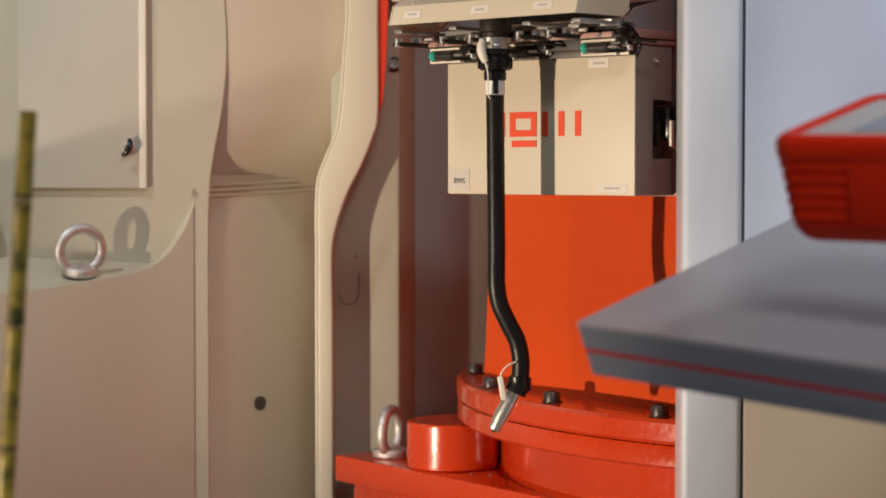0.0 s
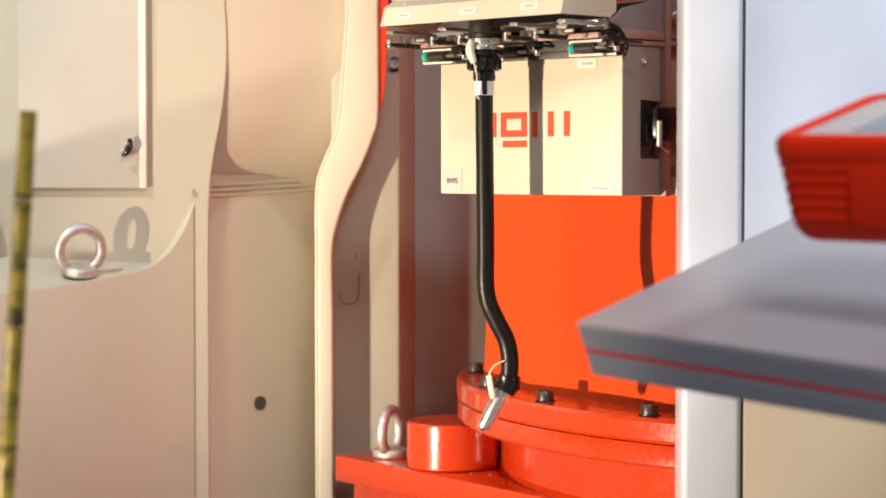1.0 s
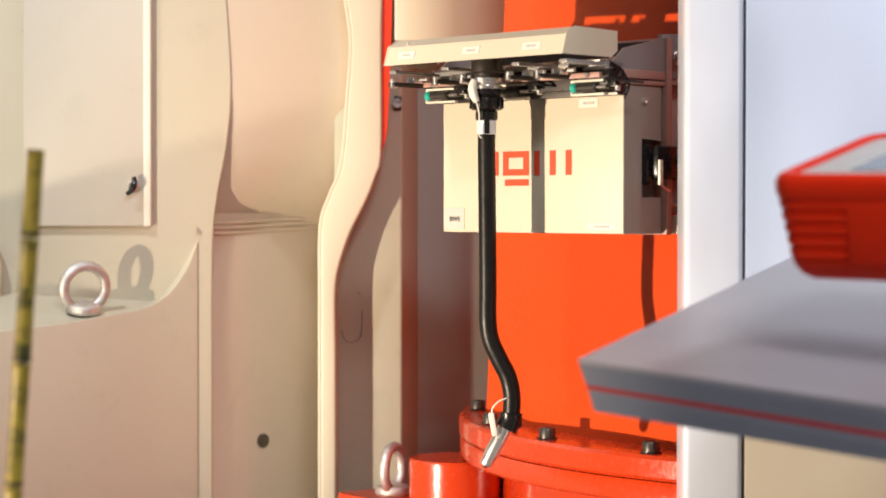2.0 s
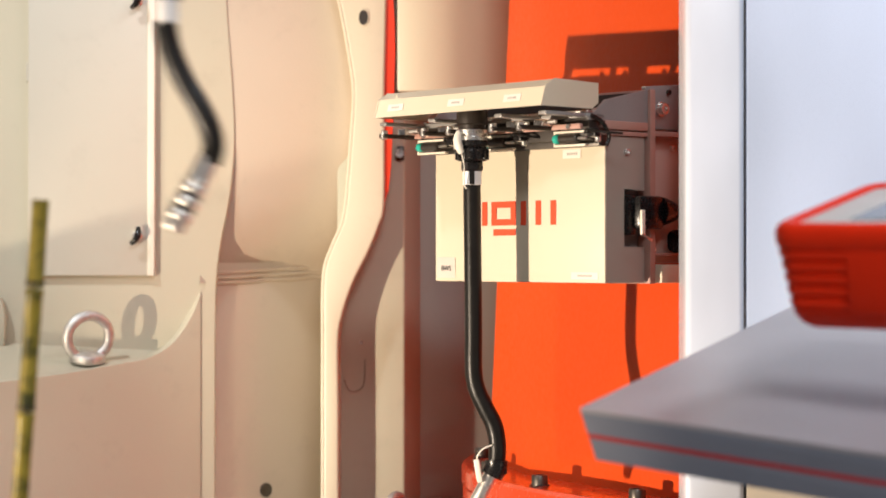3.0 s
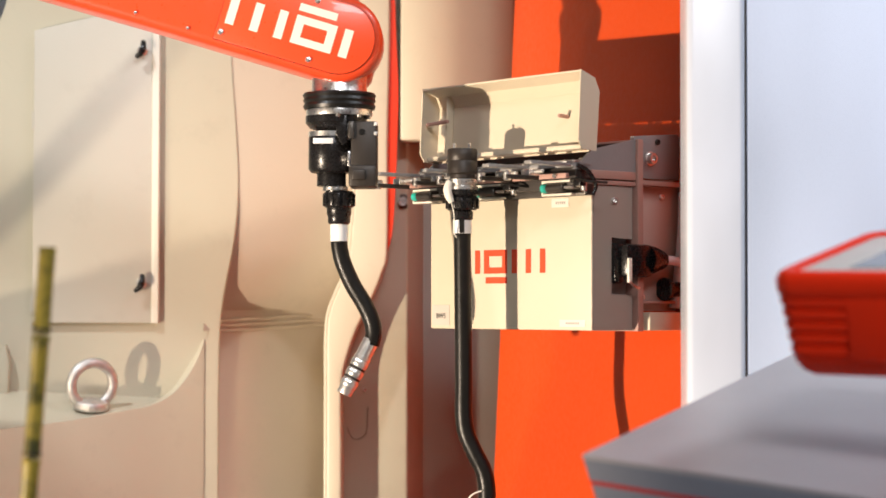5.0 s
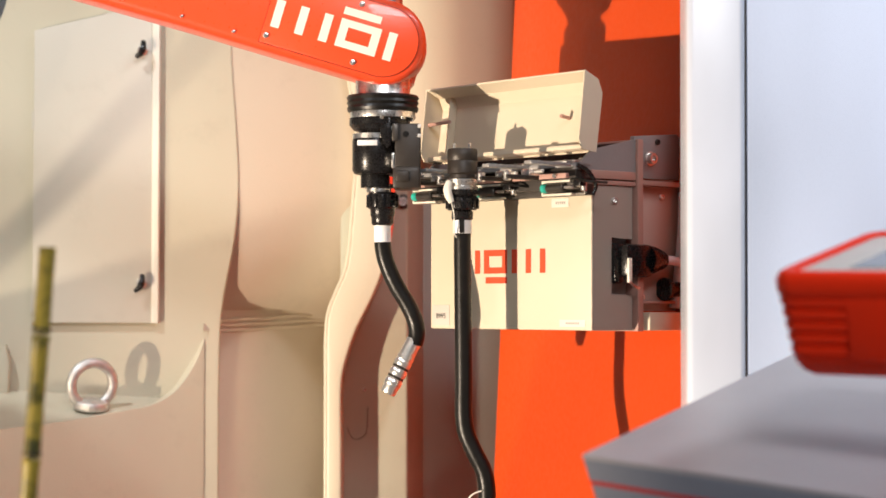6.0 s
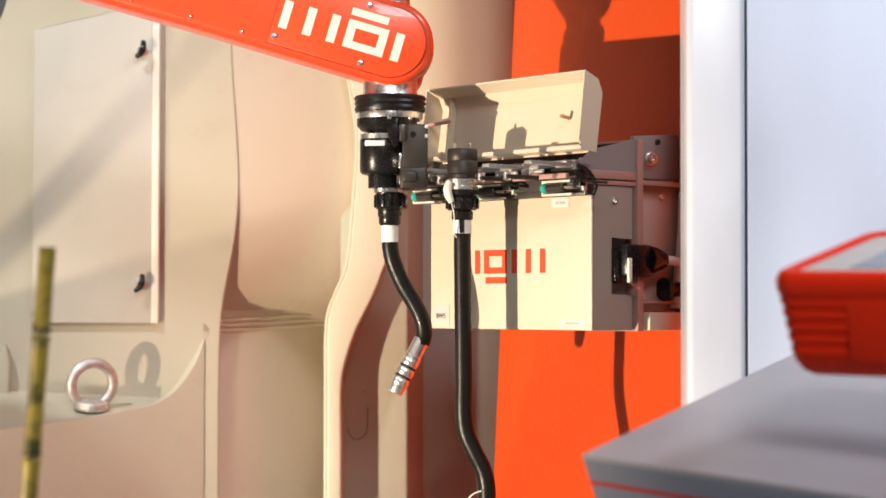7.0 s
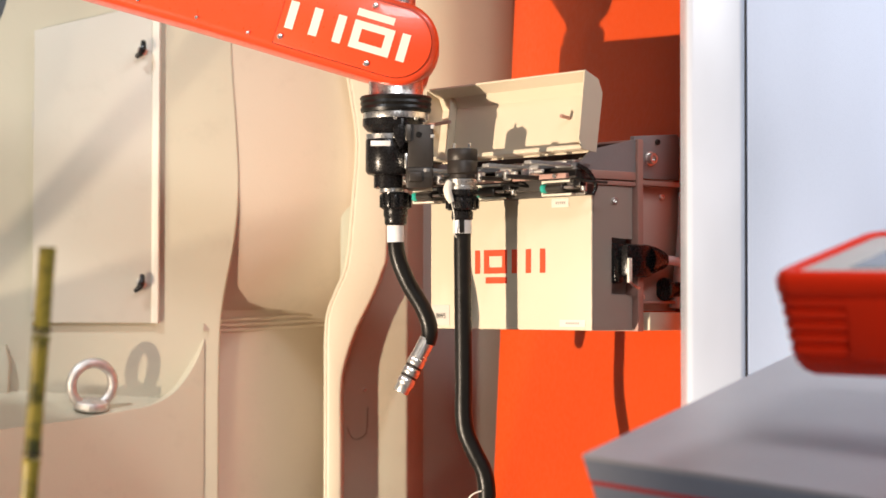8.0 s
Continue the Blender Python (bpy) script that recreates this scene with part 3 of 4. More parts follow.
            part("clamp_block", box(u0 + d - 0.008, u0 + d + 0.008, -0.068, -0.046, 0.2085, 0.2175, 0.0015, ST), STEEL, a, "bright steel clamp block")
            part("adjusting_screw", rod(0.0028, 0, 0.022, 0.0008, 10, ST @ along((u0 + d + 0.004, -0.058, 0.214), (u0 + d + 1, -0.058, 0.214))), CAST_STEEL, a)
        q = u0 - 0.046
        cyl = part("air_cylinder", rod(0.0058, 0.0, 0.034, 0.0015, 18, ST @ along((q + 0.008, -0.034, 0.192), (q + 1, -0.034, 0.192))), DARK_STEEL, t)
        part("teal_cap", rod(0.0064, -0.010, 0.0, 0.002, 18, ST @ along((q + 0.008, -0.034, 0.192), (q + 1, -0.034, 0.192))), TEAL, cyl, "teal end cap")
        part("cylinder_rod", rod(0.002, 0.034, 0.050, 0.0005, 10, ST @ along((q + 0.008, -0.034, 0.192), (q + 1, -0.034, 0.192))), STEEL, cyl)
        fr = [(-0.004, 0.1815), (0.055, 0.1815), (0.055, 0.1845), (-0.001, 0.1845), (-0.001, 0.1995), (0.055, 0.1995), (0.055, 0.2025), (-0.004, 0.2025)]
        part("cylinder_bracket", prism([(q + a, w) for a, w in fr], 0.008, "y", -0.034, 0.0008, ST), WHITE_PLASTIC, t, "ivory bracket")
        part("elbow_fitting", join(rod(0.0042, 0, 0.012, 0.001, 14, ST @ pose(q + 0.075, -0.03, 0.186)), rod(0.0038, 0, 0.014, 0.001, 14, ST @ along((q + 0.075, -0.03, 0.195), (q + 0.075, -0.06, 0.195)))), STEEL, t)
        part("sensor", box(q + 0.070, q + 0.084, -0.046, -0.034, 0.192, 0.204, 0.0015, ST), BLACK_PLASTIC, t)
        part("air_line", tube([(q + 0.055, -0.034, 0.199), (q + 0.072, -0.048, 0.202), (q + 0.095, -0.044, 0.198), (q + 0.11, -0.02, 0.196)], 0.0018, 8, ST), BLACK, t)
    part("front_runner", box(-0.335, 0.0, -0.048, -0.042, 0.2035, 0.2105, 0.001, ST), BROWN, t)
    for u in (-0.31, -0.24, -0.18, -0.11, -0.06, -0.02):
        part("runner_nut", rod(0.0035, 0, 0.004, 0.0008, 6, ST @ along((u, -0.048, 0.207), (u, -1, 0.207))), STEEL, t)
    # Dark plate put in for the shade between lid and deck.
    part("hinge_shade_plate", box(-0.325, -0.004, 0.070, 0.0825, 0.2175, 0.258, 0.001, ST), DARK_BROWN, t, "dark plate standing in for shade behind the lid")
    part("end_handle", tube([(0.003, -0.030, 0.222), (0.006, -0.012, 0.214), (0.006, 0.002, 0.196), (0.004, -0.002, 0.182)], 0.0028, 10, ST), BLACK_PLASTIC, t, "black bent release lever")
    part("deck_top", box(-0.300, 0.001, -0.036, 0.030, 0.2255, 0.2285, 0.0008, ST), STEEL, t, "bright steel deck strip")
    for u in (-0.020, -0.012):
        part("end_screw", rod(0.0035, 0, 0.005, 0.001, 12, ST @ pose(u, 0.0, 0.2285)), STEEL, t)
    part("fringe", box(-0.33, 0.0, -0.012, 0.004, 0.182, 0.1975, 0.001, ST), DARK_STEEL, t)
    # lid, hinged at the back
    HINGE = ST @ pose(0, -0.015, 0.243)
    lid = part("lid", lid_sheet(), CREAM, t, "cream folded sheet-metal lid", smooth=False)
    for u in (-0.3325, 0.0005):
        part("lid_cheek", lid_cheek(u), CREAM, lid, smooth=False)
    part("lid_divider", box(-0.298, -0.2955, -0.096, -0.003, 0.006, 0.0188, 0.0005, None), CREAM, lid)
    part("lid_hem", box(-0.329, -0.001, -0.008, -0.002, 0.000, 0.0185, 0.001, None), CREAM, lid)
    lid.matrix_basis = HINGE
    for u in (-0.29, -0.165, -0.055):
        sticker(lid, u - 0.016, u + 0.016, -0.005, 0.005, -0.0002, m=pose(0, -0.1032, 0.0002, -17.4, 0, 0))
    part("lid_pin", rod(0.0028, 0, 0.018, 0.001, 10, along((-0.052, -0.050, 0.019), (-0.060, -0.054, -0.15))), BROWN, lid, "rusty brown pin")
    part("lid_pin", rod(0.0028, 0, 0.046, 0.001, 10, along((-0.329, -0.055, -0.004), (0.6, -0.105, 0.05))), BROWN, lid, "rusty brown pin")
    return t, lid, HINGE


def lid_sheet():
    """Top sheet and folded front with a bevel."""
    prof = [(0.0, 0.021), (-0.082, 0.023), (-0.099, 0.013), (-0.107, -0.0125), (-0.1045, -0.0125), (-0.0968, 0.0118), (-0.0815, 0.0207), (0.0, 0.0187)]
    bm = bmesh.new()
    a = [bm.verts.new((-0.330, b, w)) for b, w in prof]
    c = [bm.verts.new((0.0, b, w)) for b, w in prof]
    n = len(prof)
    for i in range(n):
        bm.faces.new((a[i], c[i], c[(i + 1) % n], a[(i + 1) % n]))
    for r in (a, c):
        for i in range(3):
            bm.faces.new((r[i], r[i + 1], r[6 - i], r[7 - i]))
    return bm


def lid_cheek(u, th=0.002):
    pts = [(0.0, 0.022), (-0.082, 0.024), (-0.0995, 0.0138), (-0.1075, -0.0125), (-0.012, -0.0125), (0.0, -0.004)]
    bm = bmesh.new()
    a = [bm.verts.new((u, b, w)) for b, w in pts]
    c = [bm.verts.new((u + th, b, w)) for b, w in pts]
    bm.faces.new(a)
    bm.faces.new(c[::-1])
    for i in range(6):
        bm.faces.new((a[i], c[i], c[(i + 1) % 6], a[(i + 1) % 6]))
    return bm


station, station_lid, HINGE = tool_station()


# ---- welding torches ----
def torch_neck(t, pts, nozzle, radius, tip=0.0088):
    """Swan neck in black rubber, then a bright gas nozzle."""
    part("neck", tube(pts, radius, 24), BLACK, t, "black rubber-covered swan neck")
    a, b = Vector(nozzle[0]), Vector(nozzle[1])
    m = along(a, b)
    L = (b - a).length
    n = part("gas_nozzle", lathe([(0, 0), (0.0105, 0), (0.0105, L * 0.30), (0.0113, L * 0.31), (0.0113, L * 0.36), (0.0105, L * 0.37), (0.0105, L * 0.72), (tip, L * 0.86),
                                  (tip, L * 0.97), (tip - 0.001, L), (0.0070, L), (0.0070, L * 0.9), (0, L * 0.9)], 32, m), CHROME, t, "bright steel gas nozzle")
    part("contact_tip", rod(0.0028, L * 0.88, L * (1.05 if tip < 0.01 else 0.99), 0.001, 12, m), DARK_STEEL, n)
    if tip < 0.01:
        part("welding_wire", rod(0.0007, L * 1.0, L * 1.16, 0, 6, m), STEEL, n)
    return m, L


def nut(parent, r, z0, z1, c=(0, 0)):
    """A knurled union nut."""
    k = part("union_nut", rod(r, z0, z1, 0.002, 32, pose(c[0], c[1], 0)), BLACK_PLASTIC, parent, "black knurled union nut")
    for i in range(14):
        a = 2 * math.pi * i / 14
        part("grip_rib", box(-0.0022, 0.0022, -0.0015, 0.0022, z0 + 0.002, z1 - 0.003, 0.0006, pose(c[0] + (r + 0.0004) * math.sin(a), c[1] - (r + 0.0004) * math.cos(a), 0, 0, 0, math.degrees(a))), BLACK_PLASTIC, k)
    return k


HANG = ST @ Vector((-0.168, -0.0855, 0.0))


def hanging_torch():
    t = thing("welding_torch", "black long-necked welding torch hanging in a clamp rack", "welding torch", pose(AXIS[0], AXIS[1], 0), "robot welding torches")
    x, y = HANG.x, HANG.y
    m = pose(x, y, 0)
    part("coupling_head", lathe([(0, 1.516), (0.0195, 1.516), (0.0210, 1.514), (0.0210, 1.500), (0.0204, 1.499), (0.0210, 1.498), (0.0210, 1.482), (0.0175, 1.480), (0.0175, 1.474), (0, 1.474)], 40, m), DARK_BROWN, t, "dark brown coupling head")
    for dx in (-0.011, 0.010):
        part("coupling_pin", rod(0.0022, 1.515, 1.524, 0.0008, 10, pose(x + dx, y - 0.004, 0)), STEEL, t)
    part("clamp_ring", join(lathe([(0.010, 1.459), (0.0215, 1.459), (0.0215, 1.4635), (0.018, 1.4645), (0.018, 1.467), (0.0215, 1.468), (0.0215, 1.4735), (0.010, 1.4735)], 40, m)), STEEL, t, "bright steel clamp ring")
    part("insulator", rod(0.0225, 1.450, 1.459, 0.002, 36, m), BLACK_PLASTIC, t)
    nut(t, 0.0215, 1.431, 1.450, (x, y))
    part("nut_sleeve", rod(0.0150, 1.417, 1.431, 0.002, 28, m), BLACK_PLASTIC, t)
    part("white_sleeve", rod(0.0130, 1.3985, 1.4215, 0.0005, 28, m), WHITE_LABEL, t, "white paper label round the neck")
    part("sleeve_gap", box(-0.003, 0.004, -0.0133, -0.010, 1.399, 1.421, 0, m), BLACK, t)
    pts = [(x, y, 1.399), (x, y, 1.38), (x + 0.001, y, 1.30), (x + 0.002, y, 1.20), (x + 0.002, y, 1.15), (x + 0.006, y, 1.122), (x + 0.018, y, 1.095), (x + 0.0295, y, 1.072), (x + 0.0345, y, 1.047), (x + 0.0335, y, 1.022), (x + 0.028, y, 1.006)]
    mm, L = torch_neck(t, pts, ((x + 0.0285, y, 1.008), (x - 0.001, y - 0.004, 0.953)), 0.0120)
    part("neck_clamp", tube([(x + 0.0335, y, 1.024), (x + 0.0325, y, 1.014), (x + 0.027, y, 1.003)], 0.0155, 24), BLACK_PLASTIC, t)
    part("clamp_lug", box(x + 0.03, x + 0.048, y - 0.008, y + 0.006, 1.004, 1.016, 0.003), BLACK_PLASTIC, t)
    part("sensor_tab", box(-0.004, 0.004, -0.003, 0.003, -0.016, 0.016, 0.002, pose(x + 0.009, y - 0.014, 1.010, 0, -10, 0)), WHITE_PLASTIC, t, "ivory cable tab")
    part("sensor_wire", tube([(x + 0.028, y - 0.013, 1.045), (x + 0.016, y - 0.016, 1.040), (x + 0.008, y - 0.016, 1.030), (x + 0.009, y - 0.014, 1.022)], 0.0011, 8), WHITE_PLASTIC, t, "thin pale wire")
    part("cable_bundle", tube([(x - 0.017, y - 0.016, 1.470), (x - 0.019, y - 0.019, 1.460), (x - 0.017, y - 0.021, 1.450), (x - 0.013, y - 0.021, 1.441)], 0.003, 10, radii=lambda s: 0.0034 + 0.0026 * math.sin(s * 2.6 + 0.3)), WHITE_PLASTIC, t, "pale bundled cable")
    part("cable_tail", tube([(x - 0.014, y - 0.020, 1.443), (x - 0.010, y - 0.019, 1.425), (x - 0.010, y - 0.016, 1.400), (x - 0.007, y - 0.014, 1.393)], 0.0009, 8), WHITE_PLASTIC, t, "thin pale wire")
    return t


torch = hanging_torch()


# ---- robot arm with its own torch; its space has the tool axis at x = y = 0 ----
def robot_arm():
    t = thing("welding_robot", "orange-red robot forearm carrying a black torch changer", "robot", pose(0, 2.65, 0))
    t.scale = (1.07, 1.07, 1.07)
    tilt = 16.5
    A = pose(0.002, 0, 1.6335, 0, tilt, 0)
    cap = [(0.0555 * math.cos(radians(a)), 0.0555 * math.sin(radians(a))) for a in range(-90, 91, 10)]
    long = [(-1.05, 0.066), (-0.25, 0.058)] + [(x, z) for x, z in reversed(cap)] + [(-0.25, -0.055), (-1.05, -0.064)]
    part("forearm", prism(long, 0.085, "y", -0.045, 0.012, A, 4), ARM_RED, t)
    cap2 = [(0.046 * math.cos(radians(a)), 0.046 * math.sin(radians(a))) for a in range(-90, 91, 10)]
    plate = [(-0.155, 0.045)] + [(x, z) for x, z in reversed(cap2)] + [(-0.155, -0.046)]
    # Slightly larger dark plate, drawing the shaded groove round the cover.
    cap3 = [(0.0465 * math.cos(radians(a)), 0.0465 * math.sin(radians(a))) for a in range(-90, 91, 10)]
    groove_line = [(-0.1556, 0.0456)] + [(x, z) for x, z in reversed(cap3)] + [(-0.1556, -0.0466)]
    part("cover_groove", prism(groove_line, 0.0015, "y", -0.0460, 0, A), BLACK, t, "dark plate drawing the groove's shade")
    part("cover_plate", prism(plate, 0.003, "y", -0.0475, 0.001, A), ARM_RED, t, "flat red cover plate")
    logo(t, LOGO_CREAM, 0.037, A @ pose(0.016, -0.0476, 0.014) @ pose(0, 0, 0, 0, 180, 0))
    for x, z in ((-0.148, -0.036), (-0.03, -0.038), (-0.04, 0.038), (-0.148, 0.036)):
        part("cover_screw", lathe([(0, 0.003), (0.0035, 0.002), (0.004, 0), (0, 0)], 14, A @ along((x, -0.0475, z), (x, -1, z))), STEEL, t)
    for x in (-0.19, -0.26, -0.34, -0.42):
        part("edge_screw", lathe([(0, 0.002), (0.002, 0.0015), (0.0024, 0), (0, 0)], 12, A @ along((x, -0.046, -0.043), (x, -1, -0.043))), STEEL, t)
    part("elbow", lathe([(0, -0.06), (0.09, -0.06), (0.10, -0.05), (0.10, 0.09), (0.09, 0.10), (0, 0.10)], 40, A @ along((-1.05, 0, 0), (-1.05, -1, 0))), ARM_RED, t)
    # unseen dress-pack hose, routed to cast soft shade bands on the door
    part("hose", tube([(-1.02, 0.06, 1.93), (-0.90, 0.16, 1.68), (-0.88, 0.181, 1.493), (-0.972, 0.179, 1.357), (-1.068, 0.179, 1.255), (-1.163, 0.179, 1.152), (-1.338, 0.181, 1.002), (-1.65, 0.12, 0.86), (-2.1, 0.0, 0.80)], 0.018, 14), BLACK, t, "unseen black hose that casts shade")
    part("wrist_bracket", box(0.0, 0.050, 0.0, 0.055, -0.045, 0.03, 0.010, A), ARM_RED, t)
    part("bracket_knob", rod(0.012, 0, 0.012, 0.003, 20, along((0.045, 0.01, 1.632), (0.08, 0.01, 1.632))), ARM_RED, t)
    part("wrist_shaft", lathe([(0, 1.566), (0.037, 1.566), (0.037, 1.5675), (0.036, 1.5695), (0.036, 1.60), (0, 1.60)], 40), STEEL, t, "polished steel wrist shaft")
    part("upper_shaft", lathe([(0, 1.66), (0.026, 1.66), (0.026, 1.80), (0, 1.80)], 40), STEEL, t, "polished steel wrist shaft")
    part("rubber_collar", lathe([(0.03, 1.566), (0.046, 1.567), (0.048, 1.564), (0.0462, 1.5605), (0.0475, 1.557), (0.0455, 1.5535), (0.0472, 1.550), (0.046, 1.546), (0.03, 1.545)], 48), BLACK, t, "ribbed black rubber collar")
    part("clamp_band", lathe([(0.03, 1.545), (0.043, 1.545), (0.0435, 1.541), (0.043, 1.537), (0.03, 1.537)], 48), STEEL, t)
    for a in range(0, 360, 45):
        part("band_screw", rod(0.003, 0, 0.004, 0.0008, 10, along((0.038 * math.cos(radians(a)), 0.038 * math.sin(radians(a)), 1.5375), (0.038 * math.cos(radians(a)), 0.038 * math.sin(radians(a)), 1.0))), STEEL, t)
    part("changer_cone", lathe([(0, 1.537), (0.040, 1.537), (0.040, 1.528), (0.034, 1.521), (0.027, 1.519), (0.027, 1.516), (0, 1.516)], 40, pose(-0.004, 0, 0)), BLACK_PLASTIC, t)
    part("lock_ring", lathe([(0.01, 1.5165), (0.030, 1.5165), (0.030, 1.510), (0.01, 1.510)], 40, pose(-0.010, 0, 0)), STEEL, t)
    part("changer_body", lathe([(0, 1.510), (0.029, 1.510), (0.030, 1.508), (0.030, 1.468), (0.027, 1.464), (0.019, 1.462), (0.019, 1.446), (0, 1.446)], 40, pose(-0.010, 0, 0)), BLACK_PLASTIC, t, "glossy black changer body")
    part("type_plate", box(-0.022, 0.004, -0.0315, -0.027, 1.4995, 1.5065, 0.0005, pose(-0.010, 0, 0)), WHITE_LABEL, t, "white type plate")
    part("valve_block", box(0.017, 0.050, -0.035, 0.020, 1.448, 1.528, 0.002), BRONZE, t, "dark bronze valve block")
    part("block_port", rod(0.004, 0, 0.0008, 0, 16, along((0.031, -0.035, 1.514), (0.031, -1, 1.514))), BLACK, t)
    for z in (1.5245, 1.512):
        part("block_clip", box(0.0465, 0.0512, -0.0365, -0.031, z - 0.0025, z + 0.0025, 0.001), CAST_STEEL, t)
    part("guide_fin", prism([(-0.002, 1.536), (0.012, 1.536), (0.012, 1.500), (0.006, 1.496), (-0.002, 1.512)], 0.010, "y", -0.038, 0.001), BLACK_PLASTIC, t)
    part("top_clamp", box(0.0135, 0.021, -0.0385, -0.033, 1.505, 1.5275, 0.0012), DARK_STEEL, t)
    part("block_foot", box(0.014, 0.050, -0.038, 0.018, 1.443, 1.472, 0.004), BRONZE, t)
    part("foot_face", box(0.018, 0.036, -0.041, -0.037, 1.452, 1.466, 0.002), BRONZE, t)
    part("block_edge", join(box(0.0125, 0.0165, -0.034, 0.0, 1.505, 1.528, 0.001), box(0.0125, 0.0165, -0.034, 0.0, 1.470, 1.49, 0.001)), STEEL, t)
    part("steel_band", rod(0.0165, 1.4395, 1.446, 0.001, 36, pose(-0.005, 0, 0)), STEEL, t)
    nut(t, 0.0195, 1.418, 1.4395)
    part("nut_sleeve", lathe([(0, 1.418), (0.0162, 1.418), (0.0160, 1.409), (0.0148, 1.4075), (0.0146, 1.399), (0.0125, 1.3965), (0, 1.396)], 32), BLACK_PLASTIC, t)
    part("white_sleeve", rod(0.0112, 1.374, 1.397, 0.0005, 28), WHITE_LABEL, t, "white paper label round the neck")
    pts = [(0, 0, 1.380), (0.001, 0, 1.365), (0.006, 0, 1.345), (0.018, 0, 1.318), (0.033, 0, 1.293), (0.043, 0, 1.271), (0.0455, 0, 1.254), (0.042, 0, 1.240)]
    mm, L = torch_neck(t, pts, ((0.0425, 0, 1.246), (0.007, -0.006, 1.176)), 0.0110, 0.0102)
    for k in (0.34, 0.52, 0.70):
        part("nozzle_gap", lathe([(0.009, L * k - 0.0016), (0.0109, L * k - 0.0016), (0.0109, L * k + 0.0016), (0.009, L * k + 0.0016)], 28, mm), BRONZE, t, "dark ring between the nozzle bands")
    for k in (0.43, 0.61, 0.80):
        part("nozzle_band", lathe([(0.009, L * k - 0.0042), (0.0110, L * k - 0.0042), (0.0116, L * k - 0.0032), (0.0116, L * k + 0.0032), (0.0110, L * k + 0.0042), (0.009, L * k + 0.0042)], 28, mm), CHROME, t)
    return t


arm = robot_arm()


# ---- console, pendant and partition post in the foreground ----
def console():
    t = thing("console_table", "grey laminate console top with a red edge stripe", "console", pose(0, 0, 0))
    A, B, C = Vector((0.1246, 1.90, 1.157)), Vector((0.370, 1.70, 1.133)), Vector((0.402, 2.35, 1.243))
    ex, ey = (B - A), (C - A)
    up = ex.cross(ey).normalized()

    def P(s, r, d, inset=0.0):
        return A + ex * (s + inset) + ey * (r + inset * 0.25) - up * d

    def layer(d0, d1, in0, in1):
        bm = bmesh.new()
        top = [bm.verts.new(P(s, r, d0, in0 if k in (0, 3) else 0)) for k, (s, r) in enumerate(((0, 0), (2.6, 0), (2.6, 1.0), (0, 1.32)))]
        low = [bm.verts.new(P(s, r, d1, in1 if k in (0, 3) else 0)) for k, (s, r) in enumerate(((0, 0), (2.6, 0), (2.6, 1.0), (0, 1.32)))]
        bm.faces.new(top)
        bm.faces.new(low[::-1])
        for i in range(4):
            bm.faces.new((top[i], low[i], low[(i + 1) % 4], top[(i + 1) % 4]))
        return bm
    part("table_top", layer(0, 0.004, 0, 0.004), TABLE, t)
    part("edge_band", layer(0.004, 0.024, 0.004, 0.022), TABLE_EDGE, t)
    part("red_stripe", layer(0.024, 0.029, 0.022, 0.027), TABLE_STRIPE, t, "dull red stripe")
    part("lower_band", layer(0.029, 0.050, 0.027, 0.045), TABLE_EDGE, t)
    part("pedestal", box(0.55, 0.95, 1.95, 2.45, 0.0, 1.10, 0.01), LOWER_PANEL, t)
    return t, A, ex, ey, up


table, TA, TX, TY, TU = console()


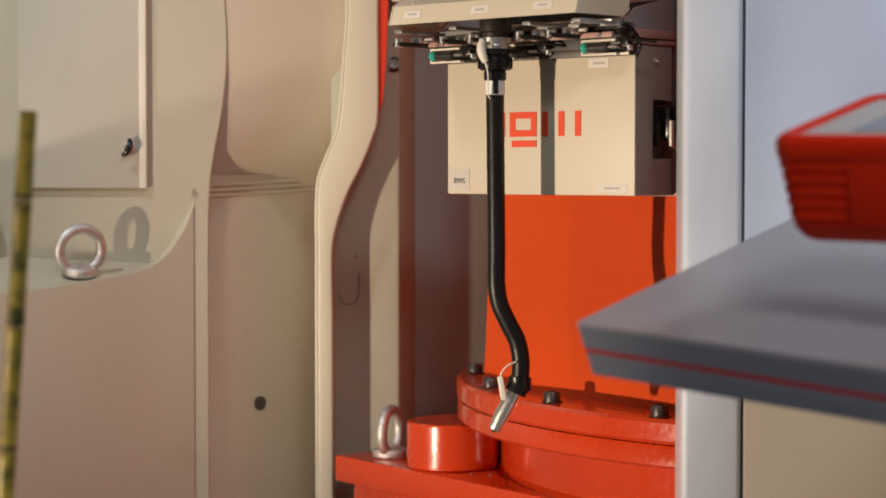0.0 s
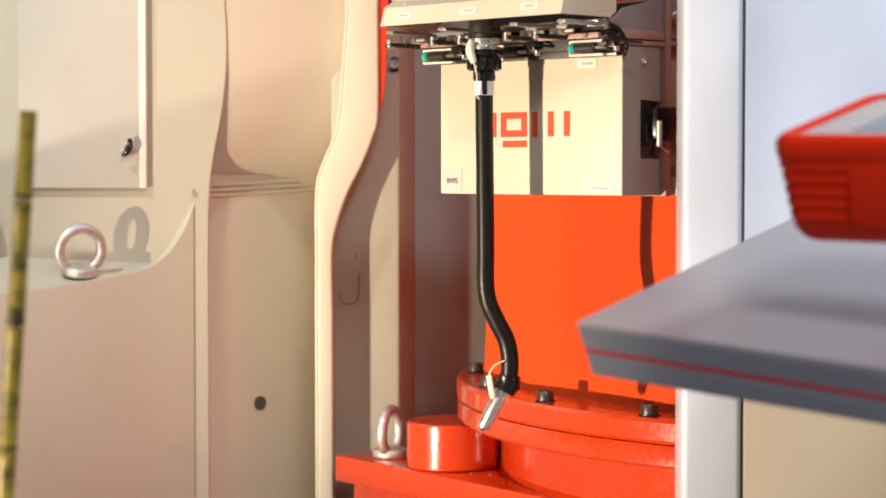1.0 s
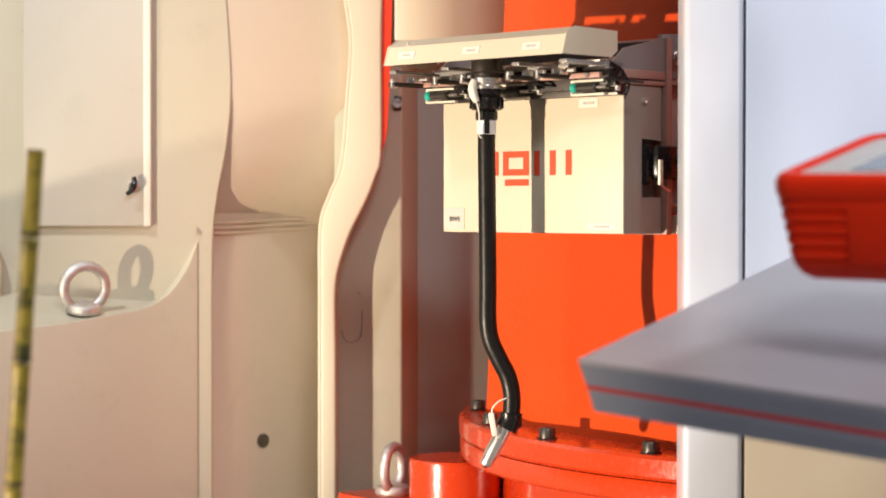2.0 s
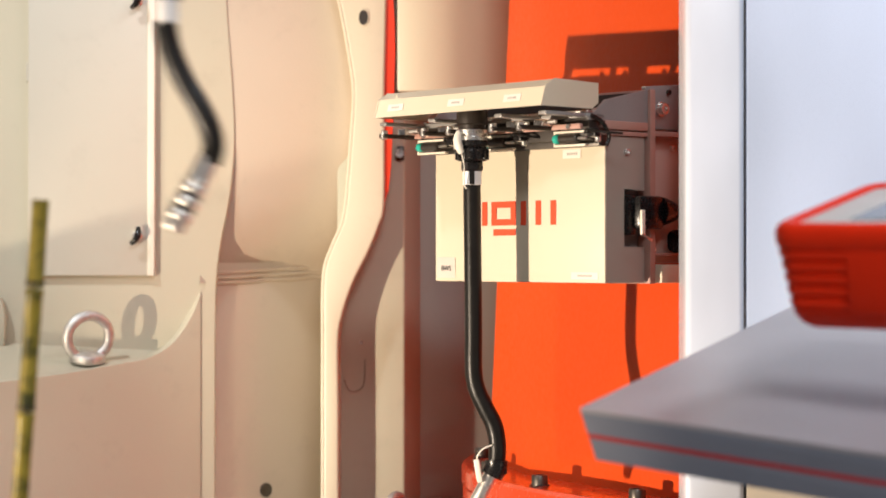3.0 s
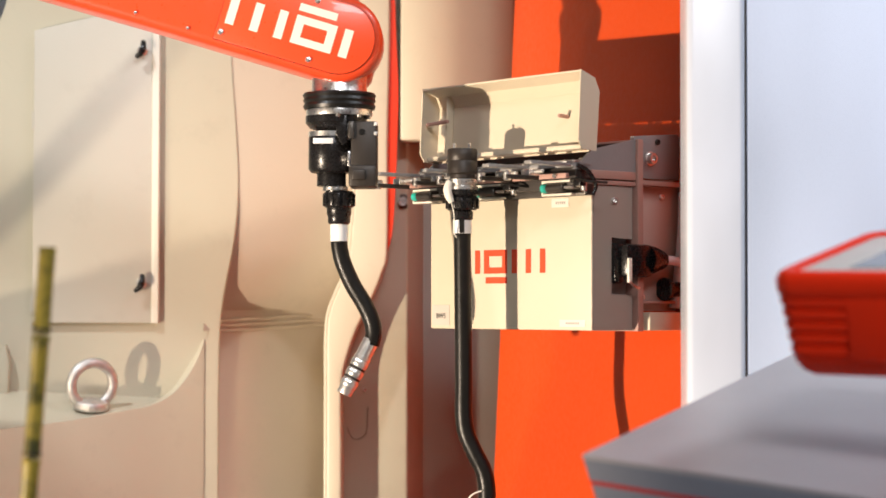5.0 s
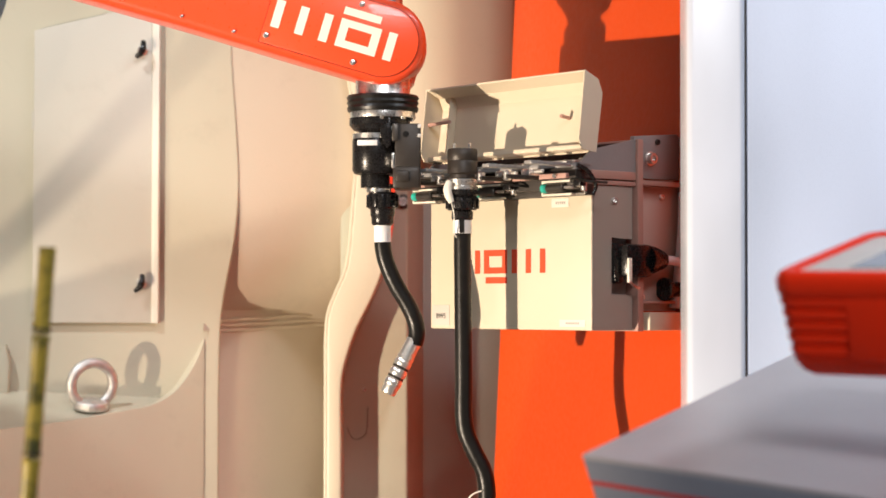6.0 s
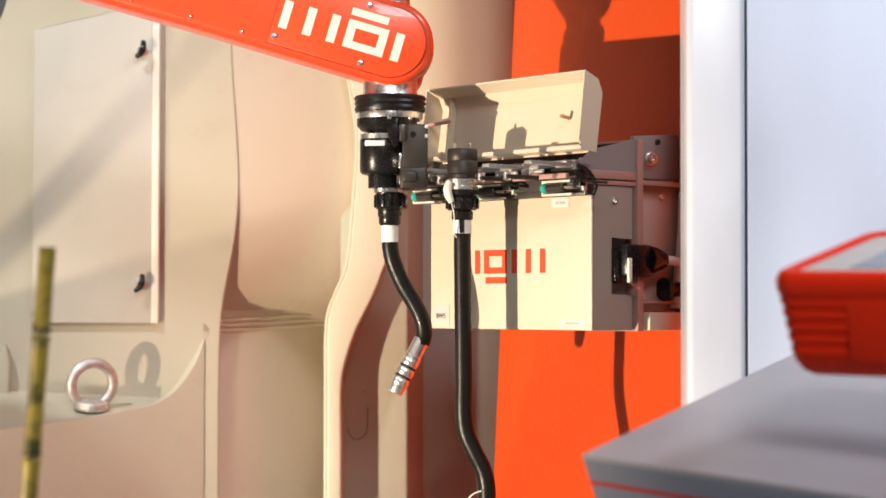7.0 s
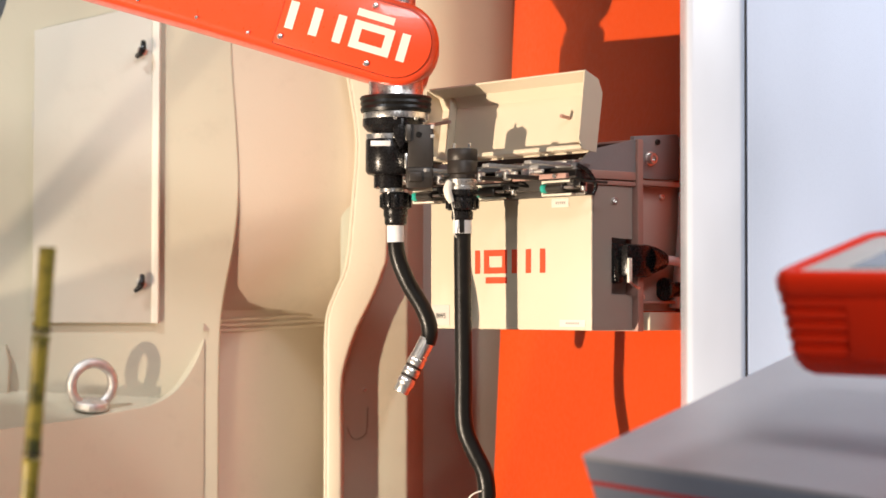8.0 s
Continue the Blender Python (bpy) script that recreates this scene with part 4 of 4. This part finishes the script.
def pendant():
    """Rounded red teach pendant with grip grooves and a screen, lying on a tilted holder."""
    t = thing("teach_pendant", "red teach pendant with a grey bezel and grip grooves", "control pendant", pose(0, 0, 0))
    ox = Vector((0.2825, 1.80, 1.3225))
    ux = Vector((0.78, -0.62, -0.012)).normalized()
    uy = Vector((0.60, 0.76, 0.22)).normalized()
    uz = ux.cross(uy).normalized()
    uy = uz.cross(ux)
    M = Matrix(((ux.x, uy.x, uz.x, ox.x), (ux.y, uy.y, uz.y, ox.y), (ux.z, uy.z, uz.z, ox.z), (0, 0, 0, 1)))

    def slab(z0, z1, g, r):
        pts = []
        for cx, cy, a0 in ((0.30 - r, r, -90), (0.30 - r, 0.21 - r, 0), (r, 0.21 - r, 90), (r, r, 180)):
            pts += [(cx + (r - g) * math.cos(radians(a0 + 15 * i)), cy + (r - g) * math.sin(radians(a0 + 15 * i))) for i in range(7)]
        return prism(pts, z1 - z0, "z", z0, 0.003, M)
    def stack(levels, r):
        """Rounded outlines (height, inset) joined one above another."""
        bm = bmesh.new()
        rings = []
        for z, g in levels:
            ring_pts = []
            for cx, cy, a0 in ((0.30 - r, r, -90), (0.30 - r, 0.21 - r, 0), (r, 0.21 - r, 90), (r, r, 180)):
                ring_pts += [bm.verts.new((cx + (r - g) * math.cos(radians(a0 + 15 * i)), cy + (r - g) * math.sin(radians(a0 + 15 * i)), z)) for i in range(7)]
            rings.append(ring_pts)
        for a, b in zip(rings, rings[1:]):
            for i in range(len(a)):
                bm.faces.new((a[i], a[(i + 1) % len(a)], b[(i + 1) % len(a)], b[i]))
        bm.faces.new(rings[0])
        bm.faces.new(rings[-1][::-1])
        bm.transform(M)
        return bm
    part("shell", stack([(0.0, 0.019), (0.005, 0.017), (0.006, 0.014), (0.006, 0.009), (0.003, 0.003), (-0.002, 0.0), (-0.012, 0.0), (-0.016, 0.0015)], 0.030), PENDANT, t)
    levels = []
    for i in range(5):
        z0 = -0.016 - 0.0115 * i
        levels += [(z0, 0.0045 + 0.0014 * i), (z0 - 0.0025, 0.002 + 0.0014 * i), (z0 - 0.0085, 0.0022 + 0.0014 * i), (z0 - 0.0112, 0.0048 + 0.0014 * i)]
    part("grip", stack(levels, 0.030), PENDANT, t, "grooved red grip")
    part("bottom_shell", stack([(-0.0735, 0.009), (-0.080, 0.011), (-0.088, 0.017), (-0.094, 0.027)], 0.030), PENDANT, t)
    part("front_panel", box(0.078, 0.232, 0.0008, 0.03, -0.0745, -0.0155, 0.004, M), PENDANT, t, "smooth red front panel")
    part("bezel", slab(0.0005, 0.0025, 0.0195, 0.030), PENDANT_GREY, t, "pale grey bezel")
    part("screen", box(0.066, 0.262, 0.042, 0.175, 0.0025, 0.0035, 0, M), SCREEN, t, "dark glossy screen")
    part("holder", box(0.11, 0.24, 0.07, 0.16, -0.20, -0.092, 0.010, M), TABLE_EDGE, t, "dark pendant holder")
    return t


pendant()


def partition():
    t = thing("control_cabinet", "white and pale blue-grey coated control cabinet", "cabinet", pose(0, 0, 0))
    post = [(0.2955, 2.505), (0.300, 2.50), (0.364, 2.50), (0.3685, 2.505), (0.3685, 2.58), (0.2955, 2.58)]
    part("corner_post", prism(post, 2.0, "z", 0.0, 0.004), WHITE_COAT, t, "glossy white corner post")
    part("panel", box(0.371, 1.35, 2.503, 2.535, 1.10, 2.0, 0.003), PANEL, t, "pale blue-grey panel")
    part("lower_panel", box(0.371, 1.35, 2.503, 2.535, 0.0, 1.10, 0.003), LOWER_PANEL, t, "warm grey lower panel")
    part("seal", box(0.3685, 0.371, 2.508, 2.535, 0.0, 2.0), DARK_STEEL, t)
    return t


partition()


def bamboo_cane():
    t = thing("bamboo_cane", "yellow-green bamboo cane with dark nodes", "bamboo", pose(0, 0, 0))
    top, foot = Vector((-0.366, 1.80, 1.3515)), Vector((-0.459, 1.80, 0.0))
    d = (foot - top).normalized()
    cuts = [0.0, 0.080, 0.192, 0.304, 0.42, 0.55, 0.68, 0.82, 0.96, 1.10, 1.23, (foot - top).length]
    for a, b in zip(cuts, cuts[1:]):
        L = b - a
        low = [(0.0076, L * 0.5), (0.0079, L - 0.006), (0.0087, L - 0.002), (0, L)]
        head = [(0.0058, 0.006), (0.0062, 0), (0.0077, 0)] if a == 0 else [(0, 0), (0.0078, 0), (0.0087, 0.0025), (0.0078, 0.0065)]
        c = part("culm", lathe(head + low, 24, along(top + d * a, top + d * (a + 1))), BAMBOO, t)
        part("node_ring", lathe([(0.006, L - 0.0075), (0.0083, L - 0.0065), (0.0086, L - 0.005), (0.0083, L - 0.0035), (0.006, L - 0.003)], 24, along(top + d * a, top + d * (a + 1))), DARK_BROWN, c, "dark leaf scar ring")
    return t


bamboo_cane()


def motions():
    turn = [(0.0, 0.0), (0.1, -0.2), (0.2, -0.85), (0.3, -1.15), (0.4, -1.3), (0.6, -1.37), (1.7, -1.38), (2.4, -1.45), (2.6, -1.75), (2.8, -2.45), (2.9, -3.1), (3.0, -3.63),
            (3.2, -4.3), (3.4, -4.85), (3.5, -5.1), (3.7, -5.36), (3.9, -5.45), (8.0, -5.45)]
    for ob in (turning_column, station, torch):
        walk(ob, [(t, pose(AXIS[0], AXIS[1], 0, 0, 0, a)) for t, a in turn])
    lid = [(0.0, 0), (4.1, 0), (4.2, -27), (4.3, -41), (4.4, -50), (4.5, -58), (4.6, -73), (4.7, -82), (5.0, -93), (5.3, -97), (8.0, -97)]
    walk(station_lid, [(t, HINGE @ pose(0, 0, 0, a, 0, 0)) for t, a in lid])
    path = [(0.0, -1.05, 1.66, 0.57), (2.3, -1.05, 1.66, 0.57), (2.6, -0.84, 1.70, 0.32),
            (2.8, -0.5631, 1.776, 0.1660), (2.9, -0.4037, 1.883, 0.0940), (3.0, -0.2889, 2.054, 0.0695), (3.1, -0.2242, 2.140, 0.0327),
            (3.2, -0.1599, 2.247, 0.0031), (3.3, -0.1396, 2.440, -0.0104), (3.4, -0.1298, 2.536, -0.0355), (3.5, -0.1336, 2.600, -0.0527),
            (3.6, -0.1492, 2.675, -0.0641), (3.7, -0.1553, 2.723, -0.0751), (3.8, -0.1638, 2.755, -0.0786), (3.9, -0.1664, 2.777, -0.0810),
            (4.0, -0.1675, 2.782, -0.0824), (4.7, -0.1675, 2.782, -0.0824), (5.2, -0.1409, 2.795, -0.0825), (5.8, -0.1011, 2.814, -0.0827),
            (6.0, -0.0965, 2.819, -0.0826), (6.5, -0.0943, 2.825, -0.0824), (7.0, -0.0865, 2.830, -0.0822), (7.5, -0.0834, 2.836, -0.0820),
            (8.0, -0.0786, 2.836, -0.0820)]
    walk(arm, [(t, pose(x, y, z)) for t, x, y, z in path])


motions()
